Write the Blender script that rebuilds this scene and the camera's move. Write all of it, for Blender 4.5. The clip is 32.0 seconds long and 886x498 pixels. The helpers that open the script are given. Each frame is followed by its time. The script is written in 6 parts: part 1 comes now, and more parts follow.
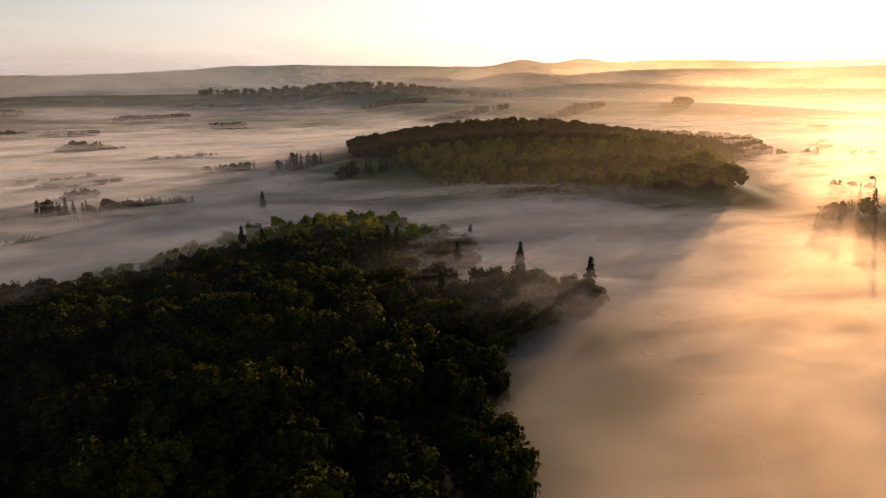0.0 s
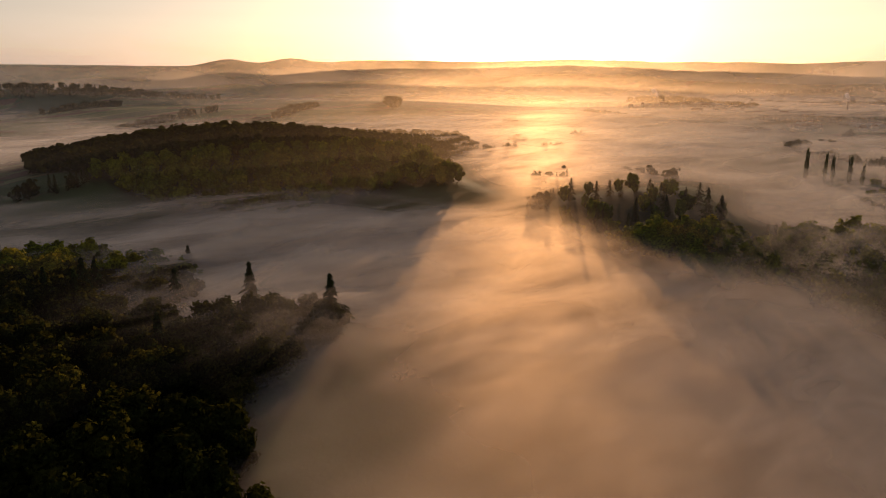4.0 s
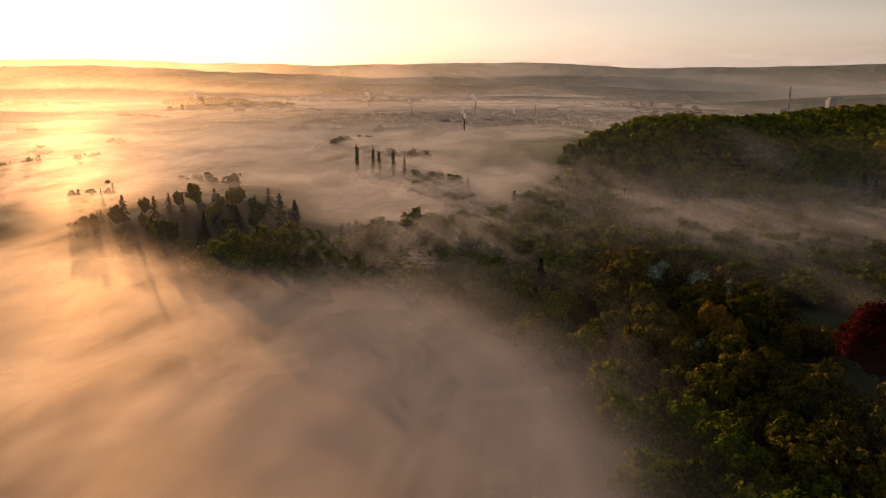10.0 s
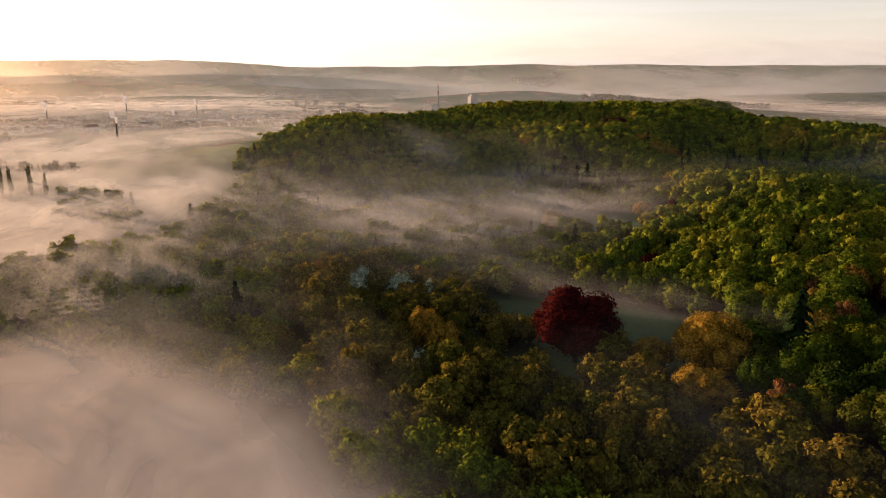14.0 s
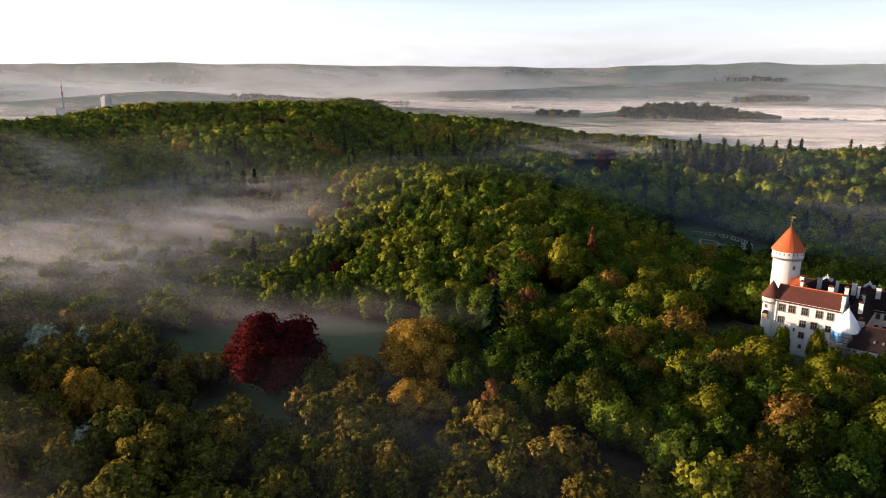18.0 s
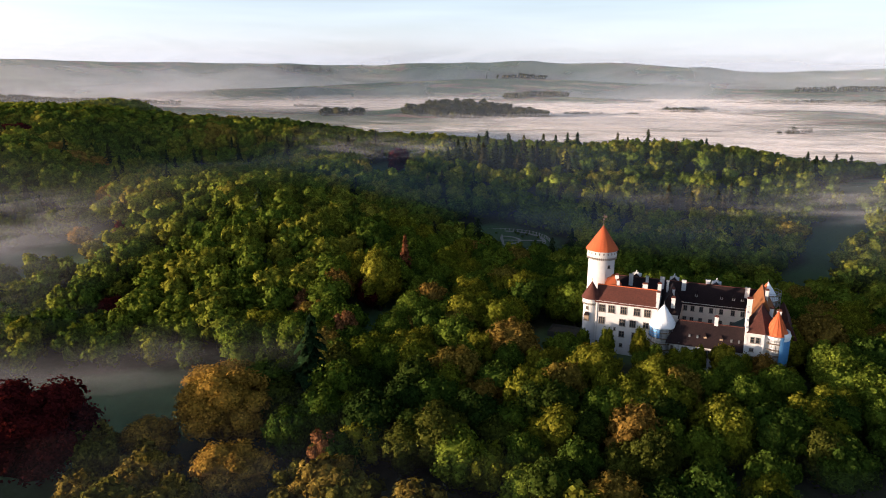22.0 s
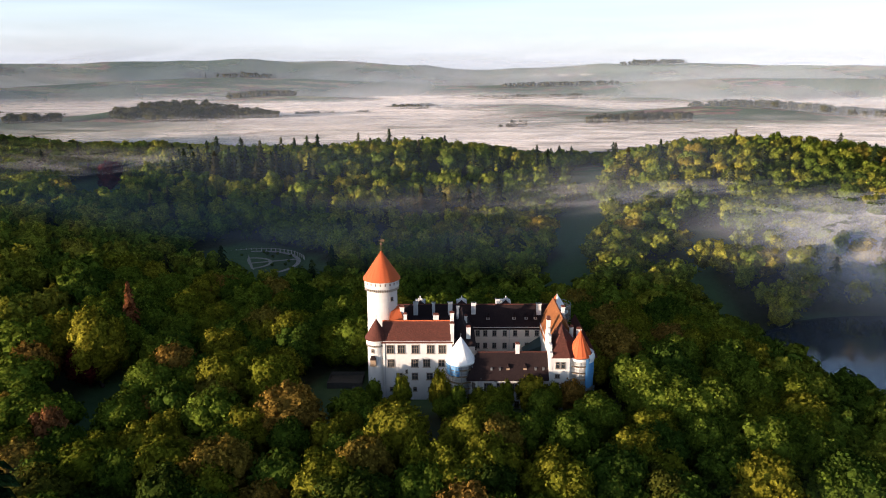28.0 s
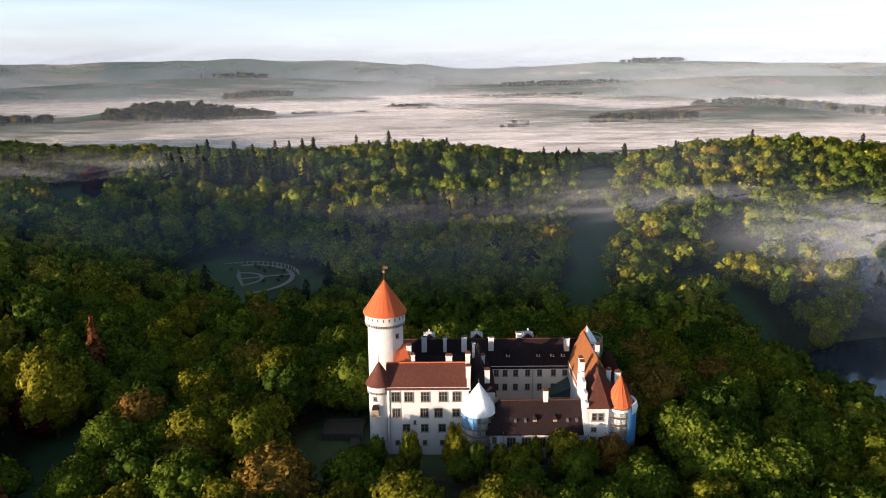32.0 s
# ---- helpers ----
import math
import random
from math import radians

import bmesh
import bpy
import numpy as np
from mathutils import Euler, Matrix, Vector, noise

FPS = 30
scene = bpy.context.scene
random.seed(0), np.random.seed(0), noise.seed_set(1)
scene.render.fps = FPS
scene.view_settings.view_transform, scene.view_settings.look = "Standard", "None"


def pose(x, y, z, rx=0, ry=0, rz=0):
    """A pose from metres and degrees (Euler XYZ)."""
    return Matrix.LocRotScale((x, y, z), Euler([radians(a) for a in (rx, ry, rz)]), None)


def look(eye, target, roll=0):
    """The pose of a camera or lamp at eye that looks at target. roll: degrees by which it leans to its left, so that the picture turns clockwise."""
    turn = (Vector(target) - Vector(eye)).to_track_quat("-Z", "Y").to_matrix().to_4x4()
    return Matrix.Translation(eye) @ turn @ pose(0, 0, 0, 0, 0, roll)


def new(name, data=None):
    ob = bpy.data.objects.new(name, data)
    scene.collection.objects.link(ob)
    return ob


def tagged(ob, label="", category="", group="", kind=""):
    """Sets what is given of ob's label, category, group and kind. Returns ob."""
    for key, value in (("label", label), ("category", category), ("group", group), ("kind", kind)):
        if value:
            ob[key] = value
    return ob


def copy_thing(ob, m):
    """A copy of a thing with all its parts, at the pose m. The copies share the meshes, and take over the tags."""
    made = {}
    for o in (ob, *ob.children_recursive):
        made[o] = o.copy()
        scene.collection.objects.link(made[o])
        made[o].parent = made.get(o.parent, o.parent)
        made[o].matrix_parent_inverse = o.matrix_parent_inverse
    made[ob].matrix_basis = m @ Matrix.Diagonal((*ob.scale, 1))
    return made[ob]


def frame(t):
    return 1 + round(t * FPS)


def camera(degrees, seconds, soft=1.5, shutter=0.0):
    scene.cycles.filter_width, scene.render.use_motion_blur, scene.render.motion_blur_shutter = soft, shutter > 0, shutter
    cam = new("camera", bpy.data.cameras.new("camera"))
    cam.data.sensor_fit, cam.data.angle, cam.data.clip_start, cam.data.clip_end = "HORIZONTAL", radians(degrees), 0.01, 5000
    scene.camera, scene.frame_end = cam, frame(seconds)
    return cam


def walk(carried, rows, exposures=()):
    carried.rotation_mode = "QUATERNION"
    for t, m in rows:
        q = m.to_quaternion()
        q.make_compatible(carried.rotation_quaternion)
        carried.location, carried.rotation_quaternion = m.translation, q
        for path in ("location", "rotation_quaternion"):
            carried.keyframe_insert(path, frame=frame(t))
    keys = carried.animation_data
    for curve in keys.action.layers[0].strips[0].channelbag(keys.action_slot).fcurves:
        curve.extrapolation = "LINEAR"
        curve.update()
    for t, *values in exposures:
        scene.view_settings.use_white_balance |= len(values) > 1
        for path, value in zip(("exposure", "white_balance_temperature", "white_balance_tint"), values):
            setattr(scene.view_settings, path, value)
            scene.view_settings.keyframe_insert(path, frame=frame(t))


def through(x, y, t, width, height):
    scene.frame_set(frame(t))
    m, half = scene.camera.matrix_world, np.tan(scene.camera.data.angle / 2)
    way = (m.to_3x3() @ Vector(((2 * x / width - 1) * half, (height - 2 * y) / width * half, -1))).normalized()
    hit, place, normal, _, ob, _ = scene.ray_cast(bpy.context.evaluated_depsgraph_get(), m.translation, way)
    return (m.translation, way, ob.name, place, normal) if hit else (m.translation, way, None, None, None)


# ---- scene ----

# the drone's flight: seconds, eye, heading to the left of +y, pitch, roll
cam = camera(65.07, 32.0, soft=1.0)
PATH = [
    (0, (166.58, -230.33, 91.13), 153.348, -13.879, 0.050),
    (0.5, (165.15, -233.28, 91.17), 150.311, -13.870, 0.032),
    (1, (163.83, -236.30, 91.49), 147.243, -13.877, 0.151),
    (1.5, (162.26, -238.99, 91.70), 144.893, -13.866, 0.103),
    (2, (160.64, -241.87, 91.82), 141.979, -13.882, 0.025),
    (2.5, (159.01, -244.88, 91.68), 139.171, -13.849, 0.010),
    (3, (156.87, -247.90, 91.67), 136.127, -13.846, -0.038),
    (3.5, (154.89, -250.88, 91.78), 133.238, -13.872, -0.073),
    (5.5, (145.76, -261.39, 91.74), 121.583, -13.853, -0.083),
    (6, (143.15, -264.20, 91.49), 118.533, -13.822, -0.126),
    (6.5, (140.77, -265.95, 91.53), 115.796, -13.826, -0.140),
    (7, (137.76, -268.00, 91.56), 112.832, -13.818, -0.170),
    (7.5, (134.93, -270.38, 91.74), 110.014, -13.825, -0.235),
    (8, (131.69, -272.80, 91.97), 106.842, -13.848, -0.253),
    (8.5, (128.44, -274.87, 91.74), 103.801, -13.856, -0.128),
    (9, (125.07, -276.62, 91.70), 100.552, -13.847, -0.071),
    (9.5, (121.70, -278.27, 91.50), 97.491, -13.827, -0.037),
    (10, (118.24, -279.81, 91.69), 94.201, -13.867, -0.050),
    (10.5, (114.75, -281.12, 91.87), 91.116, -13.896, 0.027),
    (11, (110.96, -281.93, 92.06), 87.880, -13.935, -0.021),
    (11.5, (107.31, -282.41, 92.13), 84.795, -13.949, 0.022),
    (12, (103.41, -283.17, 92.08), 81.263, -13.961, 0.010),
    (12.5, (99.90, -283.57, 92.13), 77.930, -13.977, -0.018),
    (13, (96.11, -283.94, 92.22), 74.327, -13.974, -0.050),
    (13.5, (92.45, -283.94, 92.38), 70.980, -13.984, -0.018),
    (14, (88.53, -283.83, 92.34), 67.392, -13.982, -0.003),
    (14.5, (85.02, -283.23, 92.31), 64.069, -13.969, -0.014),
    (16.5, (70.68, -279.43, 92.45), 50.109, -13.960, 0.135),
    (17, (66.85, -277.39, 92.58), 46.511, -13.982, 0.115),
    (17.5, (63.30, -275.47, 92.28), 43.138, -13.958, 0.144),
    (18, (60.14, -273.87, 92.42), 39.527, -13.997, 0.159),
    (18.5, (56.95, -271.85, 92.28), 36.075, -13.977, 0.154),
    (19, (54.00, -269.79, 92.52), 32.400, -14.017, 0.203),
    (19.5, (51.11, -267.50, 92.62), 28.972, -14.027, 0.239),
    (20, (48.07, -264.87, 92.65), 26.046, -14.032, 0.273),
    (20.5, (45.35, -261.97, 92.73), 25.326, -14.069, 0.253),
    (21, (42.90, -258.94, 92.78), 24.445, -14.092, 0.195),
    (21.5, (40.62, -255.94, 92.70), 23.222, -14.131, 0.211),
    (22, (38.44, -253.14, 92.92), 21.935, -14.157, 0.205),
    (22.5, (36.25, -249.57, 92.80), 20.667, -14.163, 0.200),
    (23, (34.39, -246.03, 92.89), 19.058, -14.152, 0.073),
    (23.5, (32.49, -242.73, 92.85), 17.196, -14.153, 0.089),
    (24, (30.62, -239.18, 92.90), 15.119, -14.146, 0.035),
    (24.5, (29.14, -235.75, 93.02), 12.776, -14.173, -0.041),
    (25, (27.58, -232.11, 93.06), 9.066, -14.185, -0.017),
    (25.5, (26.08, -228.60, 93.08), 5.698, -14.209, 0.008),
    (26, (24.79, -224.50, 93.04), 2.110, -14.226, -0.044),
    (26.5, (23.16, -220.81, 93.06), 0.288, -14.245, -0.000),
    (28.5, (19.11, -205.22, 93.06), 0.124, -14.298, -0.162),
    (29, (18.49, -201.02, 93.01), 0.153, -14.315, -0.216),
    (29.5, (17.69, -197.21, 93.01), 0.115, -14.340, -0.230),
    (30, (17.17, -193.28, 93.01), 0.106, -14.337, -0.289),
    (30.5, (16.71, -189.41, 92.93), 0.070, -14.334, -0.311),
    (31, (16.41, -185.17, 92.97), 0.075, -14.351, -0.372),
    (31.5, (16.12, -181.26, 92.99), 0.057, -14.368, -0.420),
    (32, (15.77, -177.04, 92.88), 0.004, -14.353, -0.412),
]


def aim(eye, yaw, pitch, roll):
    a, p = radians(yaw), radians(pitch)
    way = Vector((-math.sin(a) * math.cos(p), math.cos(a) * math.cos(p), math.sin(p)))
    return look(eye, Vector(eye) + way, roll)


EXPOSURES = [(0, -0.42, 5950, 20), (3.5, -1.06, 6350, 23), (7, -1.62, 6700, 25), (11, -0.46, 6550, 25), (14.5, 0.34, 6100, 21), (17, 0.62, 5320, 17), (20, 0.48, 5020, 16), (26, 0.50, 4920, 15), (32, 0.50, 4920, 14)]
walk(cam, [(t, aim(e, a, b, c)) for t, e, a, b, c in PATH], EXPOSURES)

# ---------------------------------------------------------------- light
SUN_AZ, SUN_EL = radians(-147.5), radians(5.2)
SUN = Vector((math.cos(SUN_AZ) * math.cos(SUN_EL), math.sin(SUN_AZ) * math.cos(SUN_EL), math.sin(SUN_EL)))

SKY_BLUE, SKY_BAND = 0.13, 0.76
world = bpy.data.worlds.new("morning_sky")
scene.world = world
world.use_nodes = True
wn = world.node_tree.nodes
wl = world.node_tree.links
sky = wn.new("ShaderNodeTexSky")
sky.sky_type = "NISHITA"
sky.sun_disc = False
sky.sun_elevation = SUN_EL
sky.sun_rotation = math.pi / 2 - SUN_AZ
sky.air_density, sky.dust_density, sky.ozone_density = 1.0, 1.5, 1.0
# thin high cloud and morning haze: pale near the horizon, brightest round the sun
tc = wn.new("ShaderNodeTexCoord")
up = wn.new("ShaderNodeSeparateXYZ")
wl.new(tc.outputs["Generated"], up.inputs[0])


def wmath(how, a, b=None, clamp=False):
    m = wn.new("ShaderNodeMath")
    m.operation, m.use_clamp = how, clamp
    for k, v in enumerate((a, b)):
        if v is None:
            continue
        if isinstance(v, (int, float)):
            m.inputs[k].default_value = v
        else:
            wl.new(v, m.inputs[k])
    return m.outputs[0]


def wscale(color, fac):
    m = wn.new("ShaderNodeVectorMath")
    m.operation = "SCALE"
    if isinstance(color, tuple):
        m.inputs[0].default_value = color
    else:
        wl.new(color, m.inputs[0])
    if isinstance(fac, (int, float)):
        m.inputs["Scale"].default_value = fac
    else:
        wl.new(fac, m.inputs["Scale"])
    return m.outputs[0]


def wadd(a, b):
    m = wn.new("ShaderNodeVectorMath")
    m.operation = "ADD"
    wl.new(a, m.inputs[0])
    wl.new(b, m.inputs[1])
    return m.outputs[0]


toward = wn.new("ShaderNodeVectorMath")
toward.operation = "DOT_PRODUCT"
wl.new(tc.outputs["Generated"], toward.inputs[0])
toward.inputs[1].default_value = SUN
facing = wmath("MAXIMUM", toward.outputs["Value"], 0.0)
height = wmath("MAXIMUM", up.outputs["Z"], 0.0)
band = wmath("POWER", 2.718, wmath("MULTIPLY", height, -3.0))
cirrus = wn.new("ShaderNodeTexNoise")
cmap = wn.new("ShaderNodeMapping")
cmap.inputs["Scale"].default_value = (1.5, 1.5, 22)
wl.new(tc.outputs["Generated"], cmap.inputs["Vector"])
wl.new(cmap.outputs["Vector"], cirrus.inputs["Vector"])
cirrus.inputs["Scale"].default_value, cirrus.inputs["Detail"].default_value = 2.2, 6.0
streak = wmath("ADD", 0.72, wmath("MULTIPLY", cirrus.outputs["Fac"], 0.56))
low_glow = wmath("POWER", 2.718, wmath("MULTIPLY", height, -28.0))
pale = wscale((0.655, 0.61, 0.565), wmath("MULTIPLY", wmath("MULTIPLY", band, streak), SKY_BAND))
peach = wscale((0.17, 0.135, 0.10), wmath("MULTIPLY", low_glow, SKY_BAND))
halo = wadd(wscale((0.9, 0.88, 0.78), wmath("MULTIPLY", wmath("MULTIPLY", wmath("POWER", facing, 2.0), band), 0.95)), wadd(wscale((1.0, 0.88, 0.62), wmath("MULTIPLY", wmath("POWER", facing, 14.0), 0.45)), wscale((1.0, 0.9, 0.6), wmath("MULTIPLY", wmath("POWER", facing, 160.0), 5.0))))
total = wadd(wadd(wscale(sky.outputs["Color"], SKY_BLUE), pale), wadd(peach, halo))
wl.new(total, wn["Background"].inputs["Color"])
wn["Background"].inputs["Strength"].default_value = 1.0

sun_data = bpy.data.lights.new("sun", "SUN")
sun_data.energy, sun_data.angle, sun_data.color = 8.6, radians(0.6), (1.0, 0.67, 0.37)
sun = new("sun", sun_data)
sun.matrix_world = look(SUN * 900, (0, 0, 0))

# the many thin layers of mist need light to pass them all
scene.cycles.transparent_max_bounces = 32

# ---------------------------------------------------------------- materials
def nodes_of(name):
    m = bpy.data.materials.new(name)
    m.use_nodes = True
    nt = m.node_tree
    return m, nt.nodes, nt.links, nt.nodes["Principled BSDF"]


def texture(n, l, kind, scale, detail=4.0, coords="Object", rough=0.55):
    t = n.new(kind)
    c = n.new("ShaderNodeTexCoord")
    t.inputs["Scale"].default_value = scale
    if "Detail" in t.inputs:
        t.inputs["Detail"].default_value = detail
    if "Roughness" in t.inputs:
        t.inputs["Roughness"].default_value = rough
    l.new(c.outputs[coords], t.inputs["Vector"])
    return t


def ramp(n, l, source, stops):
    r = n.new("ShaderNodeValToRGB")
    e = r.color_ramp.elements
    while len(e) < len(stops):
        e.new(0.5)
    for k, (p, c) in enumerate(stops):
        e[k].position, e[k].color = p, (*c, 1)
    l.new(source, r.inputs["Fac"])
    return r.outputs["Color"]


def mixed(n, l, fac, a, b, how="MIX"):
    m = n.new("ShaderNodeMix")
    m.data_type, m.blend_type = "RGBA", how
    for socket, v in ((m.inputs[0], fac), (m.inputs[6], a), (m.inputs[7], b)):
        if isinstance(v, (int, float)):
            socket.default_value = v
        elif isinstance(v, tuple):
            socket.default_value = (*v, 1)
        else:
            l.new(v, socket)
    return m.outputs[2]


def bumped(n, l, source, strength, distance, target):
    b = n.new("ShaderNodeBump")
    b.inputs["Strength"].default_value, b.inputs["Distance"].default_value = strength, distance
    l.new(source, b.inputs["Height"])
    l.new(b.outputs["Normal"], target)


def plain(name, a, b, scale, rough=0.8, metal=0.0, bump=0.2, detail=5.0):
    """Two tones mixed by a fine and a coarse noise."""
    m, n, l, p = nodes_of(name)
    t1 = texture(n, l, "ShaderNodeTexNoise", scale, detail)
    t2 = texture(n, l, "ShaderNodeTexNoise", scale * 0.13, 3.0)
    c = mixed(n, l, t2.outputs["Fac"], ramp(n, l, t1.outputs["Fac"], [(0.3, a), (0.7, b)]), a)
    l.new(c, p.inputs["Base Color"])
    p.inputs["Roughness"].default_value, p.inputs["Metallic"].default_value = rough, metal
    p.inputs["Specular IOR Level"].default_value = 0.06 if rough > 0.6 else 0.5
    if bump:
        bumped(n, l, t1.outputs["Fac"], bump, 0.3 / scale, p.inputs["Normal"])
    return m


def leaves(name, stops, by_object, through=0.2):
    """Foliage: a tint for each tree, finer variation from leaf to leaf, light that passes through the leaves."""
    m, n, l, p = nodes_of(name)
    n.remove(p)
    if by_object:
        info = n.new("ShaderNodeObjectInfo")
        tint = ramp(n, l, info.outputs["Random"], stops)
    else:
        # a tone for each tree of a wood
        own = n.new("ShaderNodeAttribute")
        own.attribute_name = "tone"
        tint = ramp(n, l, own.outputs["Fac"], stops)
    isl = n.new("ShaderNodeNewGeometry")
    vary = ramp(n, l, isl.outputs["Random Per Island"], [(0.0, (0.6, 0.6, 0.55)), (1.0, (1.3, 1.3, 1.2))])
    col = mixed(n, l, 1.0, tint, vary, "MULTIPLY")
    # sprays of leaves: each with its own tone and tilt
    spray = n.new("ShaderNodeTexVoronoi")
    spray.inputs["Scale"].default_value = 1.5
    l.new(isl.outputs["Position"], spray.inputs["Vector"])
    shade = n.new("ShaderNodeSeparateColor")
    l.new(spray.outputs["Color"], shade.inputs[0])
    col = mixed(n, l, 1.0, col, ramp(n, l, shade.outputs[0], [(0.0, (0.5, 0.52, 0.5)), (0.6, (1.0, 1.0, 1.0)), (1.0, (1.5, 1.45, 1.2))]), "MULTIPLY")
    tilt = n.new("ShaderNodeVectorMath")
    tilt.operation = "MULTIPLY_ADD"
    l.new(spray.outputs["Color"], tilt.inputs[0])
    tilt.inputs[1].default_value, tilt.inputs[2].default_value = (1.1, 1.1, 1.1), (-0.55, -0.55, -0.55)
    # leaves turn outward from the crown's rounded masses
    out, turn, blend = n.new("ShaderNodeAttribute"), n.new("ShaderNodeVectorTransform"), n.new("ShaderNodeMix")
    out.attribute_name = "outward"
    turn.vector_type, turn.convert_from, turn.convert_to = "NORMAL", "OBJECT", "WORLD"
    l.new(out.outputs["Vector"], turn.inputs[0])
    blend.data_type = "VECTOR"
    blend.inputs[0].default_value = 0.75
    l.new(isl.outputs["Normal"], blend.inputs[4])
    l.new(turn.outputs[0], blend.inputs[5])
    unit = n.new("ShaderNodeVectorMath")
    unit.operation = "NORMALIZE"
    tipped = n.new("ShaderNodeVectorMath")
    l.new(blend.outputs[1], tipped.inputs[0])
    l.new(tilt.outputs[0], tipped.inputs[1])
    l.new(tipped.outputs[0], unit.inputs[0])
    d, t, s = n.new("ShaderNodeBsdfDiffuse"), n.new("ShaderNodeBsdfTranslucent"), n.new("ShaderNodeMixShader")
    s.inputs[0].default_value = through
    l.new(unit.outputs[0], d.inputs["Normal"])
    warm = mixed(n, l, 1.0, col, (1.25, 1.2, 0.6), "MULTIPLY")
    l.new(col, d.inputs["Color"])
    l.new(warm, t.inputs["Color"])
    l.new(d.outputs[0], s.inputs[1])
    l.new(t.outputs[0], s.inputs[2])
    l.new(s.outputs[0], n["Material Output"].inputs["Surface"])
    return m


GREENS = [(0.0, (0.050, 0.075, 0.010)), (0.3, (0.095, 0.128, 0.012)), (0.5, (0.15, 0.175, 0.014)), (0.75, (0.21, 0.20, 0.016)), (1.0, (0.25, 0.165, 0.022))]
leaf_green = leaves("fresh_green_leaves", [(0.0, (0.045, 0.072, 0.009)), (0.5, (0.085, 0.118, 0.010)), (1.0, (0.125, 0.155, 0.012))], True)
leaf_lime = leaves("yellow_green_leaves", [(0.0, (0.115, 0.135, 0.008)), (0.5, (0.155, 0.155, 0.009)), (1.0, (0.19, 0.168, 0.010))], True)
leaf_bronze = leaves("bronze_spring_leaves", [(0.0, (0.17, 0.14, 0.017)), (0.5, (0.20, 0.135, 0.02)), (1.0, (0.22, 0.125, 0.024))], True)
leaf_far = leaves("spring_leaves_woods", GREENS, False)
# palette darkened to hold the backlit shade of the southern woods; copses share it
leaf_shade = leaves("shade_dark_leaves", [(0.0, (0.020, 0.026, 0.008)), (0.5, (0.036, 0.039, 0.009)), (0.85, (0.075, 0.068, 0.013)), (1.0, (0.07, 0.045, 0.017))], False, 0.25)
leaf_olive = leaves("olive_golden_leaves", [(0.0, (0.085, 0.088, 0.016)), (0.45, (0.14, 0.118, 0.018)), (0.8, (0.21, 0.14, 0.024)), (1.0, (0.24, 0.125, 0.028))], False)
leaf_gold = leaves("young_golden_leaves", [(0.0, (0.32, 0.185, 0.025)), (1.0, (0.34, 0.15, 0.03))], False)
leaf_copper = leaves("copper_beech_leaves", [(0.0, (0.065, 0.010, 0.010)), (1.0, (0.10, 0.015, 0.012))], False)
leaf_white = leaves("blossom", [(0.0, (0.34, 0.38, 0.28)), (1.0, (0.45, 0.46, 0.38))], False)
leaf_russet = leaves("russet_leaves", [(0.0, (0.20, 0.09, 0.035)), (1.0, (0.24, 0.11, 0.045))], False)
needle = leaves("spruce_needles", [(0.0, (0.016, 0.030, 0.011)), (0.6, (0.035, 0.044, 0.014)), (1.0, (0.075, 0.055, 0.02))], False, 0.12)
needle_dry = leaves("dry_spruce_needles", [(0.0, (0.17, 0.065, 0.025)), (1.0, (0.2, 0.08, 0.03))], False, 0.15)
bark = plain("bark", (0.05, 0.036, 0.026), (0.11, 0.085, 0.065), 3.0, 0.95, 0, 0.6)

render_wall = plain("lime_render", (0.55, 0.535, 0.51), (0.45, 0.435, 0.41), 0.7, 0.9, 0, 0.08)
court_wall = plain("court_render", (0.66, 0.58, 0.47), (0.56, 0.49, 0.40), 0.8, 0.9, 0, 0.08)
roof_dark = plain("weathered_dark_tiles", (0.016, 0.011, 0.011), (0.038, 0.023, 0.021), 2.5, 0.75, 0, 0.5)
roof_brown = plain("brown_red_tiles", (0.075, 0.03, 0.022), (0.14, 0.052, 0.032), 2.0, 0.75, 0, 0.5)
roof_red = plain("new_red_tiles", (0.46, 0.115, 0.035), (0.38, 0.085, 0.028), 2.5, 0.7, 0, 0.4)
roof_amber = plain("weathered_amber_tiles", (0.24, 0.095, 0.03), (0.12, 0.05, 0.022), 1.6, 0.8, 0, 0.5)
roof_green = plain("verdigris_sheet", (0.045, 0.065, 0.055), (0.07, 0.09, 0.075), 1.0, 0.5, 0.4, 0.1)
stone = plain("cut_stone", (0.34, 0.30, 0.25), (0.24, 0.21, 0.18), 1.5, 0.85, 0, 0.3)
# terrace stone, its colour darkened for the shade it lies in
shaded_stone = plain("shade_dark_stone", (0.085, 0.075, 0.06), (0.05, 0.048, 0.04), 1.2, 0.95, 0, 0.4)
metal = plain("scaffold_steel", (0.30, 0.31, 0.32), (0.42, 0.42, 0.42), 5.0, 0.4, 0.8, 0)
gilt = plain("gilded_copper", (0.5, 0.3, 0.1), (0.3, 0.2, 0.1), 6.0, 0.35, 0.9, 0)
net_blue = plain("blue_netting", (0.10, 0.24, 0.46), (0.18, 0.34, 0.55), 2.0, 0.8, 0, 0.3)
tarp = plain("white_sheeting", (0.80, 0.80, 0.78), (0.68, 0.68, 0.67), 1.0, 0.55, 0, 0.5)
plank = plain("planks", (0.30, 0.22, 0.14), (0.2, 0.15, 0.1), 3.0, 0.9, 0, 0.2)
wood_frame = plain("grey_brown_frame", (0.17, 0.14, 0.11), (0.12, 0.10, 0.08), 6.0, 0.7, 0, 0)
glass, gn, gl, gp = nodes_of("window_glass")
gp.inputs["Base Color"].default_value = (0.02, 0.025, 0.03, 1)
